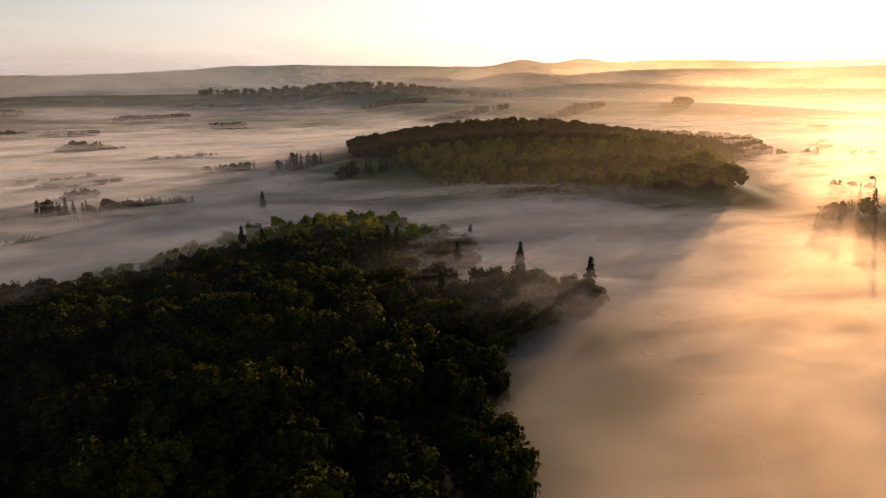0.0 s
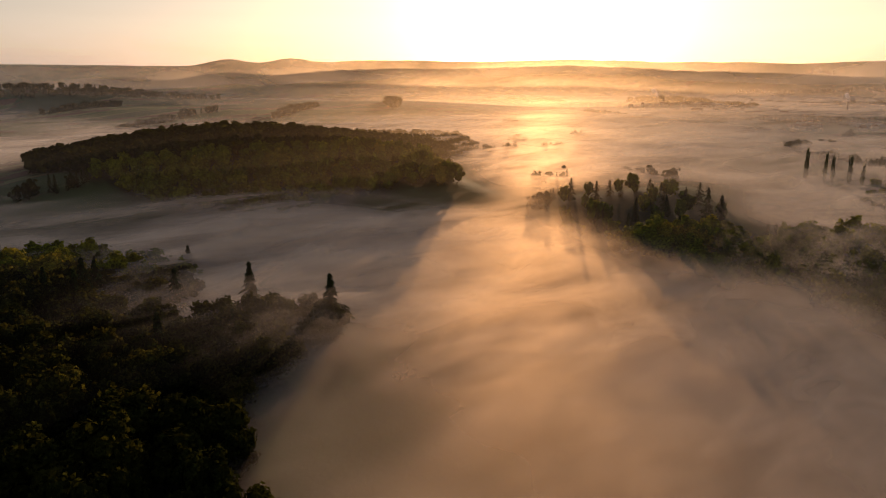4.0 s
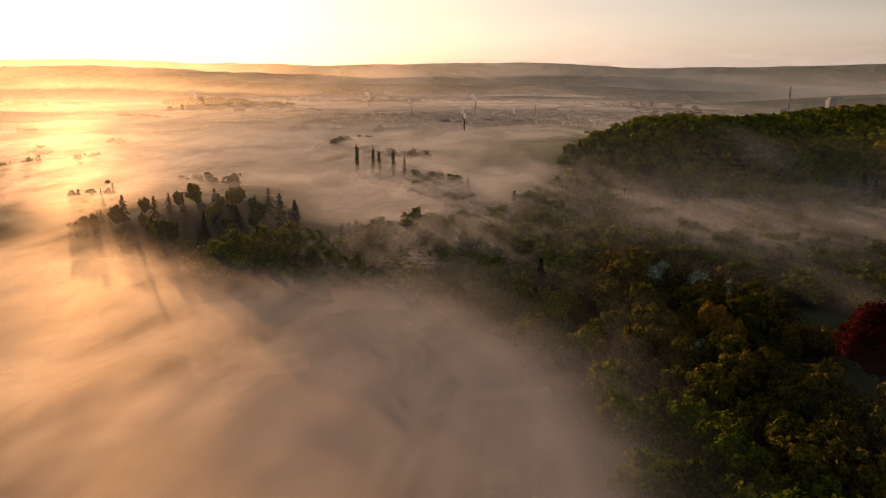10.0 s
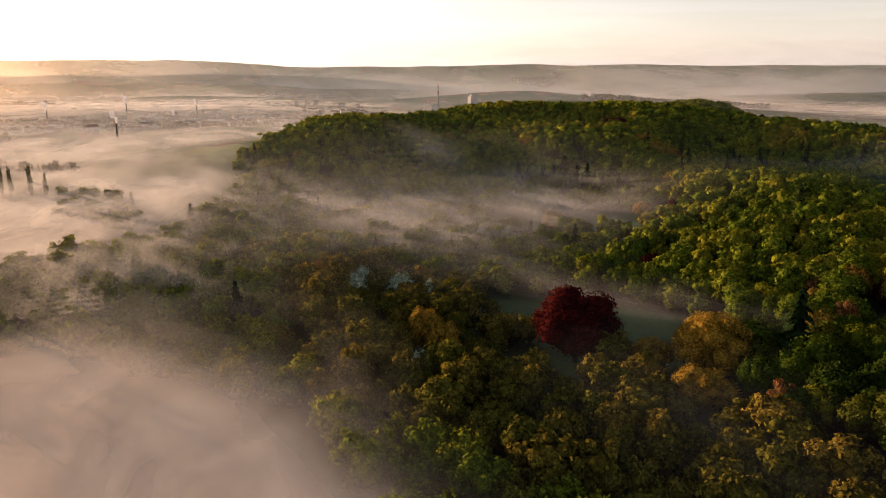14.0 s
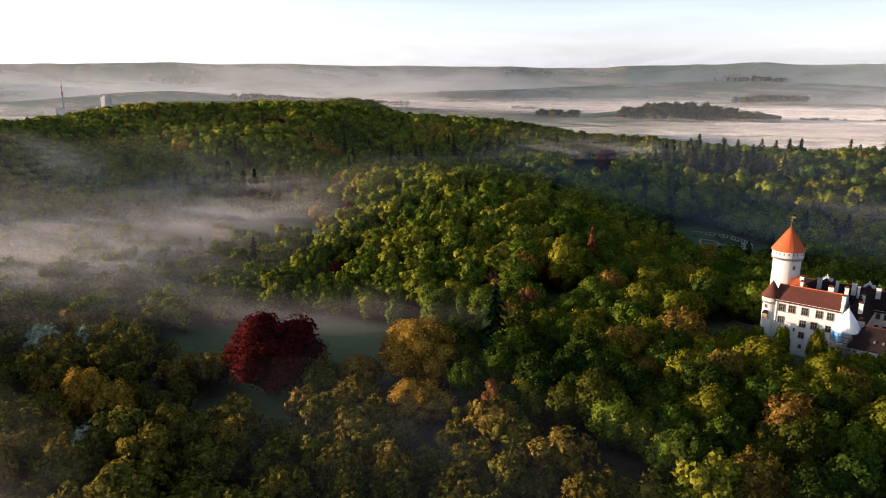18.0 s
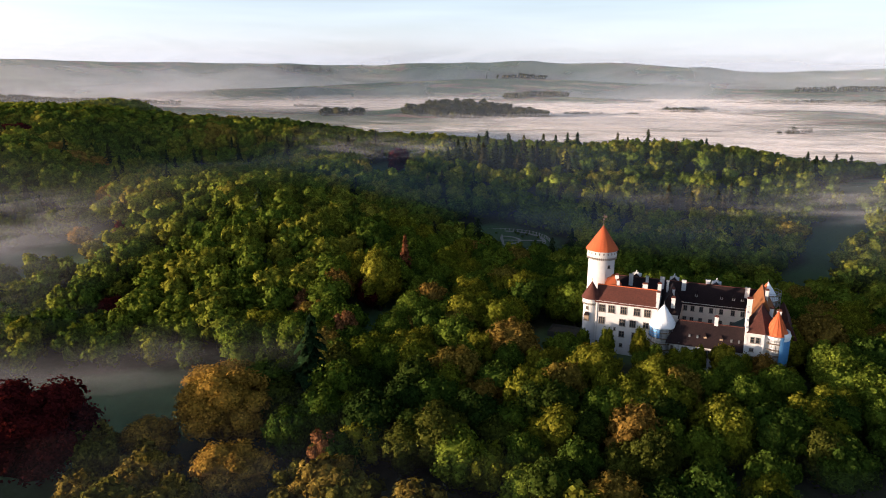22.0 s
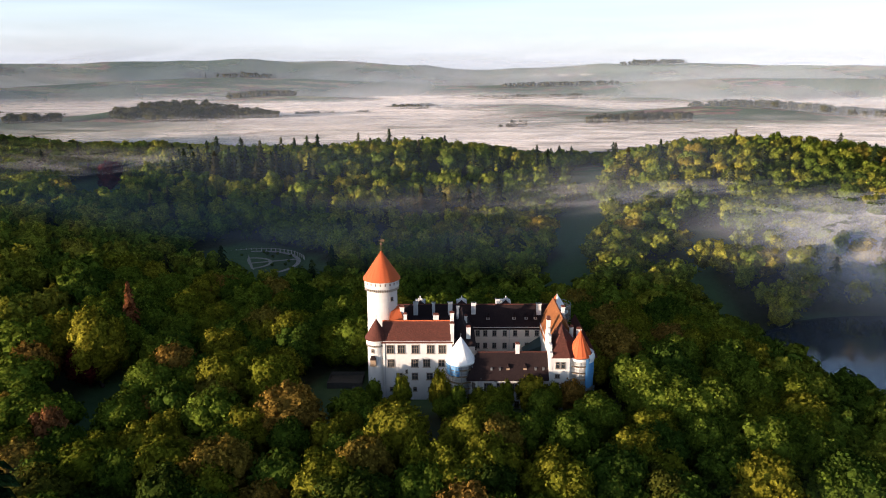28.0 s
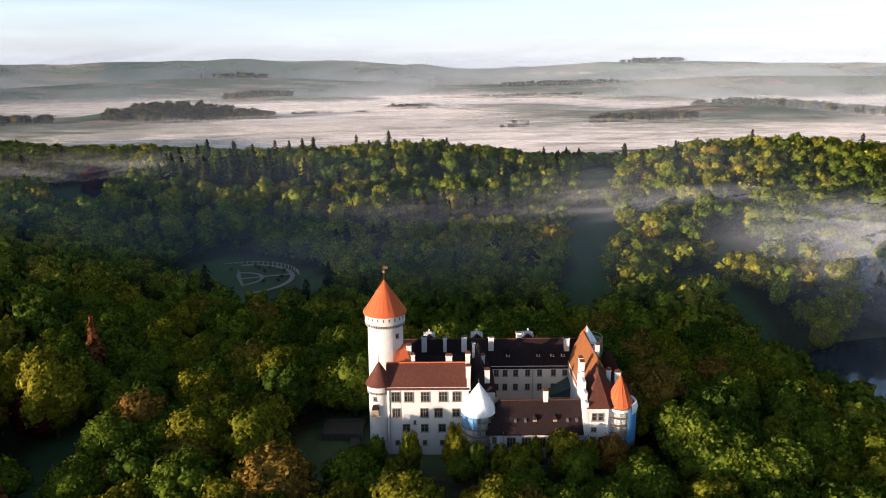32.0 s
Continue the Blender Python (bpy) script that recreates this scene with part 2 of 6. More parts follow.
gp.inputs["Roughness"].default_value, gp.inputs["Specular IOR Level"].default_value = 0.06, 0.6
roof_far = plain("town_roofs", (0.17, 0.09, 0.07), (0.13, 0.11, 0.10), 0.2, 0.85, 0, 0)
wall_far = plain("town_walls", (0.48, 0.45, 0.41), (0.36, 0.34, 0.31), 0.1, 0.9, 0, 0)
concrete = plain("concrete", (0.36, 0.35, 0.33), (0.28, 0.27, 0.26), 0.5, 0.9, 0, 0.1)
red_paint = plain("red_paint", (0.34, 0.05, 0.035), (0.28, 0.05, 0.04), 1.0, 0.6, 0, 0)
gravel = plain("gravel", (0.26, 0.23, 0.19), (0.19, 0.17, 0.14), 1.5, 0.95, 0, 0.4)


def ground_material():
    """Meadows close by, a patchwork of fields farther out, leaf litter under the woods."""
    m, n, l, p = nodes_of("meadows_and_fields")
    g1 = texture(n, l, "ShaderNodeTexNoise", 0.35, 6.0)
    g2 = texture(n, l, "ShaderNodeTexNoise", 0.02, 4.0)
    grass = mixed(n, l, g2.outputs["Fac"], ramp(n, l, g1.outputs["Fac"], [(0.3, (0.045, 0.085, 0.03)), (0.7, (0.075, 0.125, 0.045))]), (0.07, 0.085, 0.035))
    v = texture(n, l, "ShaderNodeTexVoronoi", 0.0042)
    v.inputs["Randomness"].default_value = 0.9
    mp = n.new("ShaderNodeMapping")
    mp.inputs["Scale"].default_value = (0.6, 1.5, 0.2)
    mp.inputs["Rotation"].default_value = (0, 0, 0.35)
    tc = n.new("ShaderNodeTexCoord")
    l.new(tc.outputs["Object"], mp.inputs["Vector"])
    l.new(mp.outputs["Vector"], v.inputs["Vector"])
    sep = n.new("ShaderNodeSeparateColor")
    l.new(v.outputs["Color"], sep.inputs[0])
    patch = ramp(n, l, sep.outputs[0], [(0.0, (0.07, 0.12, 0.04)), (0.35, (0.12, 0.16, 0.06)), (0.6, (0.22, 0.21, 0.10)), (0.8, (0.16, 0.09, 0.065)), (1.0, (0.06, 0.09, 0.04))])
    patch_node = patch.node
    patch_node.color_ramp.interpolation = "CONSTANT"
    at = n.new("ShaderNodeAttribute")
    at.attribute_name = "farmland"
    wood = n.new("ShaderNodeAttribute")
    wood.attribute_name = "woodland"
    c = mixed(n, l, at.outputs["Fac"], grass, patch)
    litter = ramp(n, l, g1.outputs["Fac"], [(0.3, (0.03, 0.035, 0.015)), (0.7, (0.055, 0.05, 0.025))])
    c = mixed(n, l, wood.outputs["Fac"], c, litter)
    l.new(c, p.inputs["Base Color"])
    p.inputs["Roughness"].default_value = 0.95
    p.inputs["Specular IOR Level"].default_value = 0.1
    bumped(n, l, g1.outputs["Fac"], 0.5, 0.5, p.inputs["Normal"])
    return m


def fog_material(name, density, scale, seed, low, high, stretch=(1, 1, 1), glow=0.3, through=0.3, tint=(0.72, 0.75, 0.83), upright=False):
    """Mist: pale scattering droplets, clear where the layer is thin."""
    m, n, l, p = nodes_of(name)
    n.remove(p)
    mp, tc = n.new("ShaderNodeMapping"), n.new("ShaderNodeTexCoord")
    mp.inputs["Location"].default_value = (seed * 31.7, seed * 17.3, seed * 3.1)
    mp.inputs["Scale"].default_value = stretch
    mp.inputs["Rotation"].default_value = (0, 0, 0.6)
    l.new(tc.outputs["Object"], mp.inputs["Vector"])
    t = n.new("ShaderNodeTexNoise")
    t.inputs["Scale"].default_value, t.inputs["Detail"].default_value, t.inputs["Roughness"].default_value = scale, 6.0, 0.5
    t.inputs["Distortion"].default_value = 0.6
    l.new(mp.outputs["Vector"], t.inputs["Vector"])
    r = n.new("ShaderNodeMapRange")
    r.inputs["From Min"].default_value, r.inputs["From Max"].default_value = low, high
    r.interpolation_type = "SMOOTHSTEP"
    l.new(t.outputs["Fac"], r.inputs["Value"])
    at = n.new("ShaderNodeAttribute")
    at.attribute_name = "thickness"
    mul = n.new("ShaderNodeMath")
    mul.operation = "MULTIPLY"
    l.new(r.outputs["Result"], mul.inputs[0])
    l.new(at.outputs["Fac"], mul.inputs[1])
    mul2 = n.new("ShaderNodeMath")
    mul2.operation, mul2.use_clamp = "MULTIPLY", True
    l.new(mul.outputs[0], mul2.inputs[0])
    mul2.inputs[1].default_value = density
    b = n.new("ShaderNodeBump")
    b.inputs["Strength"].default_value, b.inputs["Distance"].default_value = 0.5, 9.0
    l.new(t.outputs["Fac"], b.inputs["Height"])
    d, tr, clear = n.new("ShaderNodeBsdfDiffuse"), n.new("ShaderNodeBsdfTranslucent"), n.new("ShaderNodeBsdfTransparent")
    # droplets throw most light onward, away from the sun
    if upright:
        gls = n.new("ShaderNodeBsdfRefraction")
        gls.inputs["IOR"].default_value = 1.45
        gls.inputs["Roughness"].default_value = 0.8
    else:
        gls = n.new("ShaderNodeBsdfGlossy")
        gls.inputs["Roughness"].default_value = 0.64
        flat = n.new("ShaderNodeCombineXYZ")
        flat.inputs[2].default_value = 1.0
        l.new(flat.outputs[0], gls.inputs["Normal"])
    for s in (d, tr):
        s.inputs["Color"].default_value = (*tint, 1)
        l.new(b.outputs["Normal"], s.inputs["Normal"])
    # the low sun's gold is put into the colour of this onward light
    gls.inputs["Color"].default_value = (0.97, 0.70, 0.38, 1)
    m1, m2, m3 = n.new("ShaderNodeMixShader"), n.new("ShaderNodeMixShader"), n.new("ShaderNodeMixShader")
    m1.inputs[0].default_value, m2.inputs[0].default_value = through, glow
    l.new(d.outputs[0], m1.inputs[1])
    l.new(tr.outputs[0], m1.inputs[2])
    l.new(m1.outputs[0], m2.inputs[1])
    l.new(gls.outputs[0], m2.inputs[2])
    l.new(mul2.outputs[0], m3.inputs[0])
    l.new(clear.outputs[0], m3.inputs[1])
    l.new(m2.outputs[0], m3.inputs[2])
    l.new(m3.outputs[0], n["Material Output"].inputs["Surface"])
    return m

# ---------------------------------------------------------------- the lie of the land
# centre x, y, height over the valley floor, radius along, radius across, turn in degrees
HILLS = [
    (128, -440, 25, 126, 128, 10), (55, -590, 14, 90, 60, 60),
    (20, 5, 15, 75, 60, 0), (0, -75, 11, 130, 60, 0), (-105, 40, 21, 90, 75, 30), (110, -10, 8, 90, 80, 0),
    (-265, 110, 24, 130, 90, 20), (-450, 140, 14, 150, 110, 10), (-680, 150, 14, 200, 150, 0), (-610, -130, 10, 60, 90, 0), (-880, 120, 10, 180, 150, 0),
    (-190, -130, 8, 150, 70, 0), (-150, -210, 7, 120, 45, 0), (-290, -418, 13, 95, 36, 15), (0, -458, 9, 45, 30, 10),
    (-390, -462, 12, 85, 36, 28), (-410, -500, 6, 60, 100, 0),
    (40, 520, 12, 260, 120, 0), (300, 420, 26, 190, 90, 0), (-330, 420, 18, 260, 130, 0), (-120, 370, 8, 90, 60, 0), (-700, 600, 16, 260, 200, 0),
    (-600, 1430, 36, 190, 70, 10), (700, 1500, 22, 240, 90, 0), (1100, 900, 22, 260, 120, 20),
    (-1700, 300, 12, 500, 500, 0),
    (-620, -2480, 66, 520, 170, -24), (330, -760, 19, 150, 40, 10),
]
# the long knoll and the ridge to the south
SOUTH_RISES = [
    (-270, -900, 43, 220), (-72, -856, 8, 60), (-540, -720, -9, 140), (-306, -705, 13, 60), (-143, -660, -10, 90), (-274, -628, 18, 60), (-345, -525, 8, 60), (-360, -450, 4, 220), (-294, -318, 14, 60), (-413, -264, 4, 60),
]
# the wooded height in the west
WEST_RISES = [
    (-602, -194, -4, 60), (-136, -133, -6, 60), (-720, -90, 32, 140), (-625, 8, -7, 60), (-198, 37, 18, 90), (-485, 115, 15, 90), (-758, 118, 8, 90), (-665, 191, -19, 60), (-738, 363, 45, 220), (-830, 384, 7, 60),
    (-810, 540, 27, 90), (-718, 567, -16, 60), (-855, 603, 16, 60),
]
# the woods behind the castle
REAR_RISES = [
    (-85, 47, -5, 60), (40, 130, 4, 60), (360, 270, 24, 220), (-270, 270, 15, 90), (-280, 385, -15, 60), (-180, 450, 12, 220), (0, 450, 15, 90), (165, 480, -10, 60), (-477, 511, 17, 140), (-274, 557, 7, 60),
]
HILLS += [(x, y, top, r, r, 0) for x, y, top, r in SOUTH_RISES + WEST_RISES + REAR_RISES]
POND = (240, 55, 95, 80)


def noise2(x, y, seed, octaves=4):
    """Smooth rolling noise from -1 to 1 out of crossed waves."""
    r = np.random.RandomState(seed)
    out, amp, tot = 0, 1.0, 0.0
    for o in range(octaves):
        for _ in range(5):
            a, ph = r.uniform(0, 2 * np.pi), r.uniform(0, 2 * np.pi)
            k = 2.0**o * r.uniform(0.7, 1.3)
            out = out + amp * np.sin(k * (x * np.cos(a) + y * np.sin(a)) + ph)
            tot += amp * 0.5
        amp *= 0.5
    return np.clip(out / tot, -1.3, 1.3)


def floor_level(x, y):
    """The valley floor, which rises to the fields in the west and south."""
    w = np.clip((-x - 330) / 330, 0, 1)
    s = np.clip((-y - 560) / 250, 0, 1)
    return -23.0 + 21 * w * w * (3 - 2 * w) * np.clip((500 - y) / 300, 0, 1) + 9 * s * s * (3 - 2 * s) * (1 - w)


def mist_floor(x, y):
    """The level on which the mist lies, rising more gently than the ground."""
    w = np.clip((-x - 250) / 700, 0, 1) * np.clip((600 - y) / 600, 0, 1)
    return -23.0 + 21 * w + 9 * np.clip((-y - 500) / 420, 0, 1) * (1 - w)


def land(x, y):
    """Height of the ground."""
    x, y = np.asarray(x, float), np.asarray(y, float)
    h = floor_level(x, y)
    for cx, cy, top, ra, rb, turn in HILLS:
        c, s = math.cos(radians(turn)), math.sin(radians(turn))
        u, v = (x - cx) * c + (y - cy) * s, -(x - cx) * s + (y - cy) * c
        h = h + top * np.exp(-((u / ra) ** 2 + (v / rb) ** 2))
    r = np.hypot(x, y + 150)
    far = np.clip((r - 900) / 700, 0, 1)
    h = h + far * (5 + 21 * noise2(x / 380, y / 380, 5, 3)) + 1.2 * noise2(x / 60, y / 60, 9, 3)
    # the hills on the horizon, lower to the south
    az = np.arctan2(y + 150, x)
    ring = np.clip((r - 2900) / 1450, 0, 1)
    ring = ring ** 1.7
    south = np.exp(-(((az + 1.42) / 0.3) ** 2))
    ca, sa = np.cos(az), np.sin(az)
    crest = 172 + 22 * noise2(ca * 11, sa * 11, 21, 4) + 10 * noise2(x / 200, y / 200, 8, 4)
    crest = crest - 22 * np.exp(-(((az + 2.05) / 0.22) ** 2)) + 52 * np.exp(-(((az + 2.105) / 0.035) ** 2)) + 48 * np.exp(-(((az + 2.185) / 0.035) ** 2)) + 16 * np.exp(-(((az + 2.25) / 0.09) ** 2))
    crest = crest + 14 * np.exp(-(((az - 1.88) / 0.12) ** 2)) - 38 * np.exp(-(((az - 1.42) / 0.5) ** 2))
    h = h + ring * crest * (1 - 0.48 * south)
    # nearer ridges
    for rr, wide, tall, seed in ((2050, 170, 26, 71), (2600, 220, 46, 72), (3250, 240, 60, 73)):
        h = h + tall * np.clip(0.25 + noise2(ca * 6 + seed, sa * 6, seed, 3), 0, 1.2) * np.exp(-(((r - rr - 120 * noise2(ca * 4, sa * 4, seed + 9, 2)) / wide) ** 2))
    h = np.where(r > 4450, h - (r - 4450) * 0.5, h)
    # the pond lies in a hollow
    p = ((x - POND[0]) / POND[2]) ** 2 + ((y - POND[1]) / POND[3]) ** 2
    h = h - (h + 33.0) * np.exp(-np.clip(p, 0, 4) ** 3 * 0.5)
    # a level court round the castle
    q = ((x - 28) / 42) ** 4 + ((y - 0) / 30) ** 4
    return h - (h + 4.5) * np.exp(-q)


# open ground in the woods: centre x, y, radii, turn
MEADOWS = [
    (-150, -105, 62, 30, 28), (-125, -150, 22, 20, 10),
    (86, 150, 17, 55, -12), (114, 260, 19, 75, -14), (168, 500, 21, 170, -14), (-82, 166, 66, 42, -72), (-262, 350, 82, 34, -63), (-330, 330, 36, 16, -30), (62, 425, 34, 7, 0),
    (236, 55, 80, 66, 0), (180, 205, 16, 44, -10), (28, 0, 36, 24, 0), (-350, 75, 40, 14, 20), (-325, -5, 82, 36, 35), (150, 140, 14, 50, 10),
    (-80, -22, 12, 24, 20), (-16, -22, 9, 22, 0), (10, 390, 60, 9, 0),
]


# the edge of the castle's park and its wooded hill
PARK = [(-55, -236), (-100, -245), (-128, -250), (-160, -280), (-195, -305), (-200, -345), (-205, -392), (-235, -455), (-285, -525), (-345, -548), (-402, -510), (-385, -470), (-340, -420), (-325, -375), (-322, -330), (-350, -292),
        (-420, -266), (-470, -240), (-540, -215), (-620, -215), (-680, -150), (-800, -60), (-960, 60), (-1000, 250), (-920, 420), (-890, 640), (-700, 650), (-600, 660), (-300, 700), (0, 670), (400, 690), (900, 720), (900, -150), (200, -190), (60, -232)]
# the wooded knoll that stands out of the mist to the south
KNOLL = [(-78, -930), (-80, -853), (-92, -746), (-143, -685), (-223, -662), (-268, -612), (-310, -618), (-345, -690), (-430, -750), (-560, -800), (-640, -900), (-560, -1010), (-300, -1080), (-110, -1040)]


def inside(x, y, ring):
    out = np.zeros(x.shape, bool)
    for (ax, ay), (bx, by) in zip(ring, ring[1:] + ring[:1]):
        cross = (ay > y) != (by > y)
        out ^= cross & (x < (bx - ax) * (y - ay) / (by - ay + 1e-9) + ax)
    return out


def ellipse(x, y, cx, cy, ra, rb, turn=0.0):
    ct, st = math.cos(radians(turn)), math.sin(radians(turn))
    u, v = (x - cx) * ct + (y - cy) * st, -(x - cx) * st + (y - cy) * ct
    return (u / ra) ** 2 + (v / rb) ** 2


def wooded(x, y):
    """True where the woods stand."""
    x, y = np.asarray(x, float), np.asarray(y, float)
    wob = 10 * noise2(x / 40, y / 40, 31, 3)
    park = inside(x + wob, y + 0.7 * wob, PARK)
    # the near hill's woods end along its western foot
    foot = np.interp(y, [-480, -432, -408, -370, -335, -300], [-40, 24, 57, 75, 83, 100])
    hill = ((ellipse(x, y, 150, -450, 135, 155) < 1.05 + wob / 90) & (x > foot + wob / 3)) | (ellipse(x, y, 60, -590, 95, 62) < 1 + wob / 40) | (ellipse(x, y, 35, -455, 62, 26, 10) < 1 + wob / 60)
    knoll = inside(x + wob, y + 0.7 * wob, KNOLL)
    ridge = ellipse(x, y, -462, -322, 75, 24, 20) < 1 + wob / 30
    out = park | hill | knoll | ridge
    for cx, cy, ra, rb, turn in MEADOWS:
        out &= ellipse(x, y, cx, cy, ra, rb, turn) > 1 + wob / 60
    return out


def sheet(name, size, count, power, height, material, values=None, centre=(0, -150), cut=None):
    """A grid that grows coarser away from its centre."""
    u = np.linspace(-1, 1, count)
    g = (0.12 * u + 0.88 * np.sign(u) * np.abs(u) ** power) * size
    x, y = np.meshgrid(g + centre[0], g + centre[1])
    z = height(x, y)
    v = np.stack([x, y, z], -1).reshape(-1, 3)
    k = np.arange(count * count).reshape(count, count)
    f = np.stack([k[:-1, :-1], k[:-1, 1:], k[1:, 1:], k[1:, :-1]], -1).reshape(-1, 4)
    if cut is not None:
        keep = cut(x, y).reshape(-1)
        f = f[keep[f].any(1)]
        used = np.unique(f)
        back = np.full(len(v), 0)
        back[used] = np.arange(len(used))
        v, f = v[used], back[f]
    me = bpy.data.meshes.new(name)
    me.from_pydata(v.tolist(), [], f.tolist())
    me.polygons.foreach_set("use_smooth", [True] * len(me.polygons))
    for key, fn in (values or {}).items():
        a = me.attributes.new(key, "FLOAT", "POINT")
        a.data.foreach_set("value", np.asarray(fn(v[:, 0], v[:, 1]), float).ravel())
    me.materials.append(material)
    return new(name, me)


def farmland(x, y):
    return np.clip((np.hypot(x, y + 150) - 620) / 200, 0, 1)


ground = sheet("ground", 4800, 271, 2.5, land, ground_material(), {"farmland": farmland, "woodland": lambda x, y: wooded(x, y) * 1.0})
tagged(ground, "rolling meadows, fields and forest floor in a wide misty valley", "ground", kind="structure")

water_mat, pn, pl, pp = nodes_of("pond_water")
pp.inputs["Base Color"].default_value = (0.02, 0.028, 0.035, 1)
pp.inputs["Roughness"].default_value = 0.05
wt = texture(pn, pl, "ShaderNodeTexNoise", 0.5, 4)
bumped(pn, pl, wt.outputs["Fac"], 0.06, 0.3, pp.inputs["Normal"])
bm = bmesh.new()
bmesh.ops.create_circle(bm, cap_ends=True, segments=48, radius=1)
for v in bm.verts:
    v.co = (POND[0] + v.co.x * 100, POND[1] + v.co.y * 86, -28)
pond_me = bpy.data.meshes.new("water")
bm.to_mesh(pond_me)
bm.free()
pond_me.materials.append(water_mat)
tagged(new("water", pond_me), "still dark pond mirroring the woods under drifting mist", "water", kind="structure")

# ---------------------------------------------------------------- mist
def leaning(ob, near, far):
    """Droplets scatter alike whichever way a layer lies: it takes the sun as if it leaned to it, the deep far layers most."""
    co = np.empty(len(ob.data.vertices) * 3, np.float32)
    ob.data.vertices.foreach_get("co", co)
    co = co.reshape(-1, 3)
    k = near + (far - near) * np.clip((np.hypot(co[:, 0] - 60, co[:, 1] + 240) - 330) / 500, 0, 1)
    n = np.stack([SUN.x * k, SUN.y * k, np.ones(len(k))], -1)
    n /= np.linalg.norm(n, axis=1)[:, None]
    ob.data.normals_split_custom_set_from_vertices(n.tolist())


# banks of mist inside the park: centre x, y, radii, turn, strength
BANKS = [
    (-350, -120, 130, 80, 10, 0.6), (-330, 25, 100, 50, 10, 0.65), (-560, 10, 170, 70, 0, 0.4), (-150, -115, 70, 30, 25, 0.08),
    (285, 175, 80, 60, 0, 0.75), (330, 60, 80, 130, 0, 1.0), (235, 215, 60, 30, 0, 0.8), (135, 300, 40, 30, 0, 0.45), (-60, 225, 80, 40, 0, 0.12), (-290, 400, 100, 35, 0, 0.45),
    (-20, 380, 90, 25, 0, 0.25), (0, 260, 260, 120, 0, 0.05), (100, -120, 60, 50, 0, 0.06), (-60, -130, 60, 50, 0, 0.06),
]


def shore(x, y):
    """Distance in metres from the edge of the woods, negative under the trees."""
    far = np.full(np.shape(x), 1e9)
    for (ax, ay), (bx, by) in zip(PARK, PARK[1:] + PARK[:1]):
        ex, ey = bx - ax, by - ay
        k = np.clip(((x - ax) * ex + (y - ay) * ey) / (ex * ex + ey * ey), 0, 1)
        far = np.minimum(far, np.hypot(x - ax - k * ex, y - ay - k * ey))
    park = np.where(inside(x, y, PARK), -far, far)
    foot = np.interp(y, [-480, -432, -408, -370, -335, -300], [-20, 40, 70, 88, 96, 112])
    hill = np.maximum((np.sqrt(ellipse(x, y, 150, -445, 112, 132)) - 1) * 118, foot - x)
    return np.minimum(park, hill)


def open_valley(x, y):
    """1 over the open valley, less inside the park and on the near hill."""
    t = np.clip((shore(x, y) + 2) / 36, 0, 1)
    return t * t * (3 - 2 * t)


def layer(level, deep, soft, banks):
    def thick(x, y):
        r = np.hypot(x, y + 150)
        lv = level + 23 + mist_floor(x, y) + 2.5 * noise2(x / 180, y / 180, int(50 + level), 3)
        t = np.clip((lv - land(x, y) - soft) / deep, 0, 1)
        w = open_valley(x, y)
        # thinner over the fields round the town
        for cx, cy, ra, rb, k in ((-1500, -100, 420, 700, 0.8), (-1180, -420, 420, 480, 0.75), (-1000, 1250, 620, 420, 0.9), (-1500, 2300, 900, 500, 0.6), (1300, 1500, 520, 260, 0.8), (-500, -2300, 700, 500, 0.35), (900, 2200, 500, 350, 0.4)):
            w = w * (1 - k * np.exp(-ellipse(x, y, cx, cy, ra, rb)))
        # and over the field below the near hill, partly to stand in for dimmer light
        w = w * (1 - 0.55 * np.exp(-ellipse(x, y, 40, -350, 110, 75, -20) ** 1.5))
        inner = 0.0
        for cx, cy, ra, rb, turn, k in BANKS:
            inner = np.maximum(inner, k * np.exp(-ellipse(x, y, cx, cy, ra, rb, turn) ** 1.5))
        w = np.maximum(w, inner * banks * np.ones_like(t))
        return t * w * np.clip((4700 - r) / 500, 0, 1)
    return thick


def billow(level, amp, seed):
    return lambda x, y: level + 23 + mist_floor(x, y) + amp * noise2(x / 70, y / 70, seed, 4) + np.clip((np.hypot(x, y + 150) - 900) / 900, 0, 1) * 6 * noise2(x / 400, y / 400, seed + 3, 2)


for k, (level, deep, amp, density, scale, lo, hi, banks) in enumerate([
    (-9.0, 9, 0.3, 0.94, 0.007, 0.12, 0.6, 0.35), (-4.0, 12, 0.35, 0.62, 0.013, 0.30, 0.72, 0.8), (2.0, 16, 0.4, 0.42, 0.011, 0.34, 0.78, 0.85),
]):
    fm = fog_material("mist_layer", density, scale, k + 1, lo, hi, (1, 1.9, 1), 0.5, through=0.0)
    th = layer(level, deep, 0.5, banks)
    fog = sheet("mist", 4800, 211, 2.5, billow(level, amp, 60 + k), fm, {"thickness": th}, cut=lambda x, y, th=th: th(x, y) > 0.003)
    leaning(fog, 0.0, 0.5)
    tagged(fog, "pale morning mist lying in layers over the valley floor", "mist", "valley mist", "stuff")


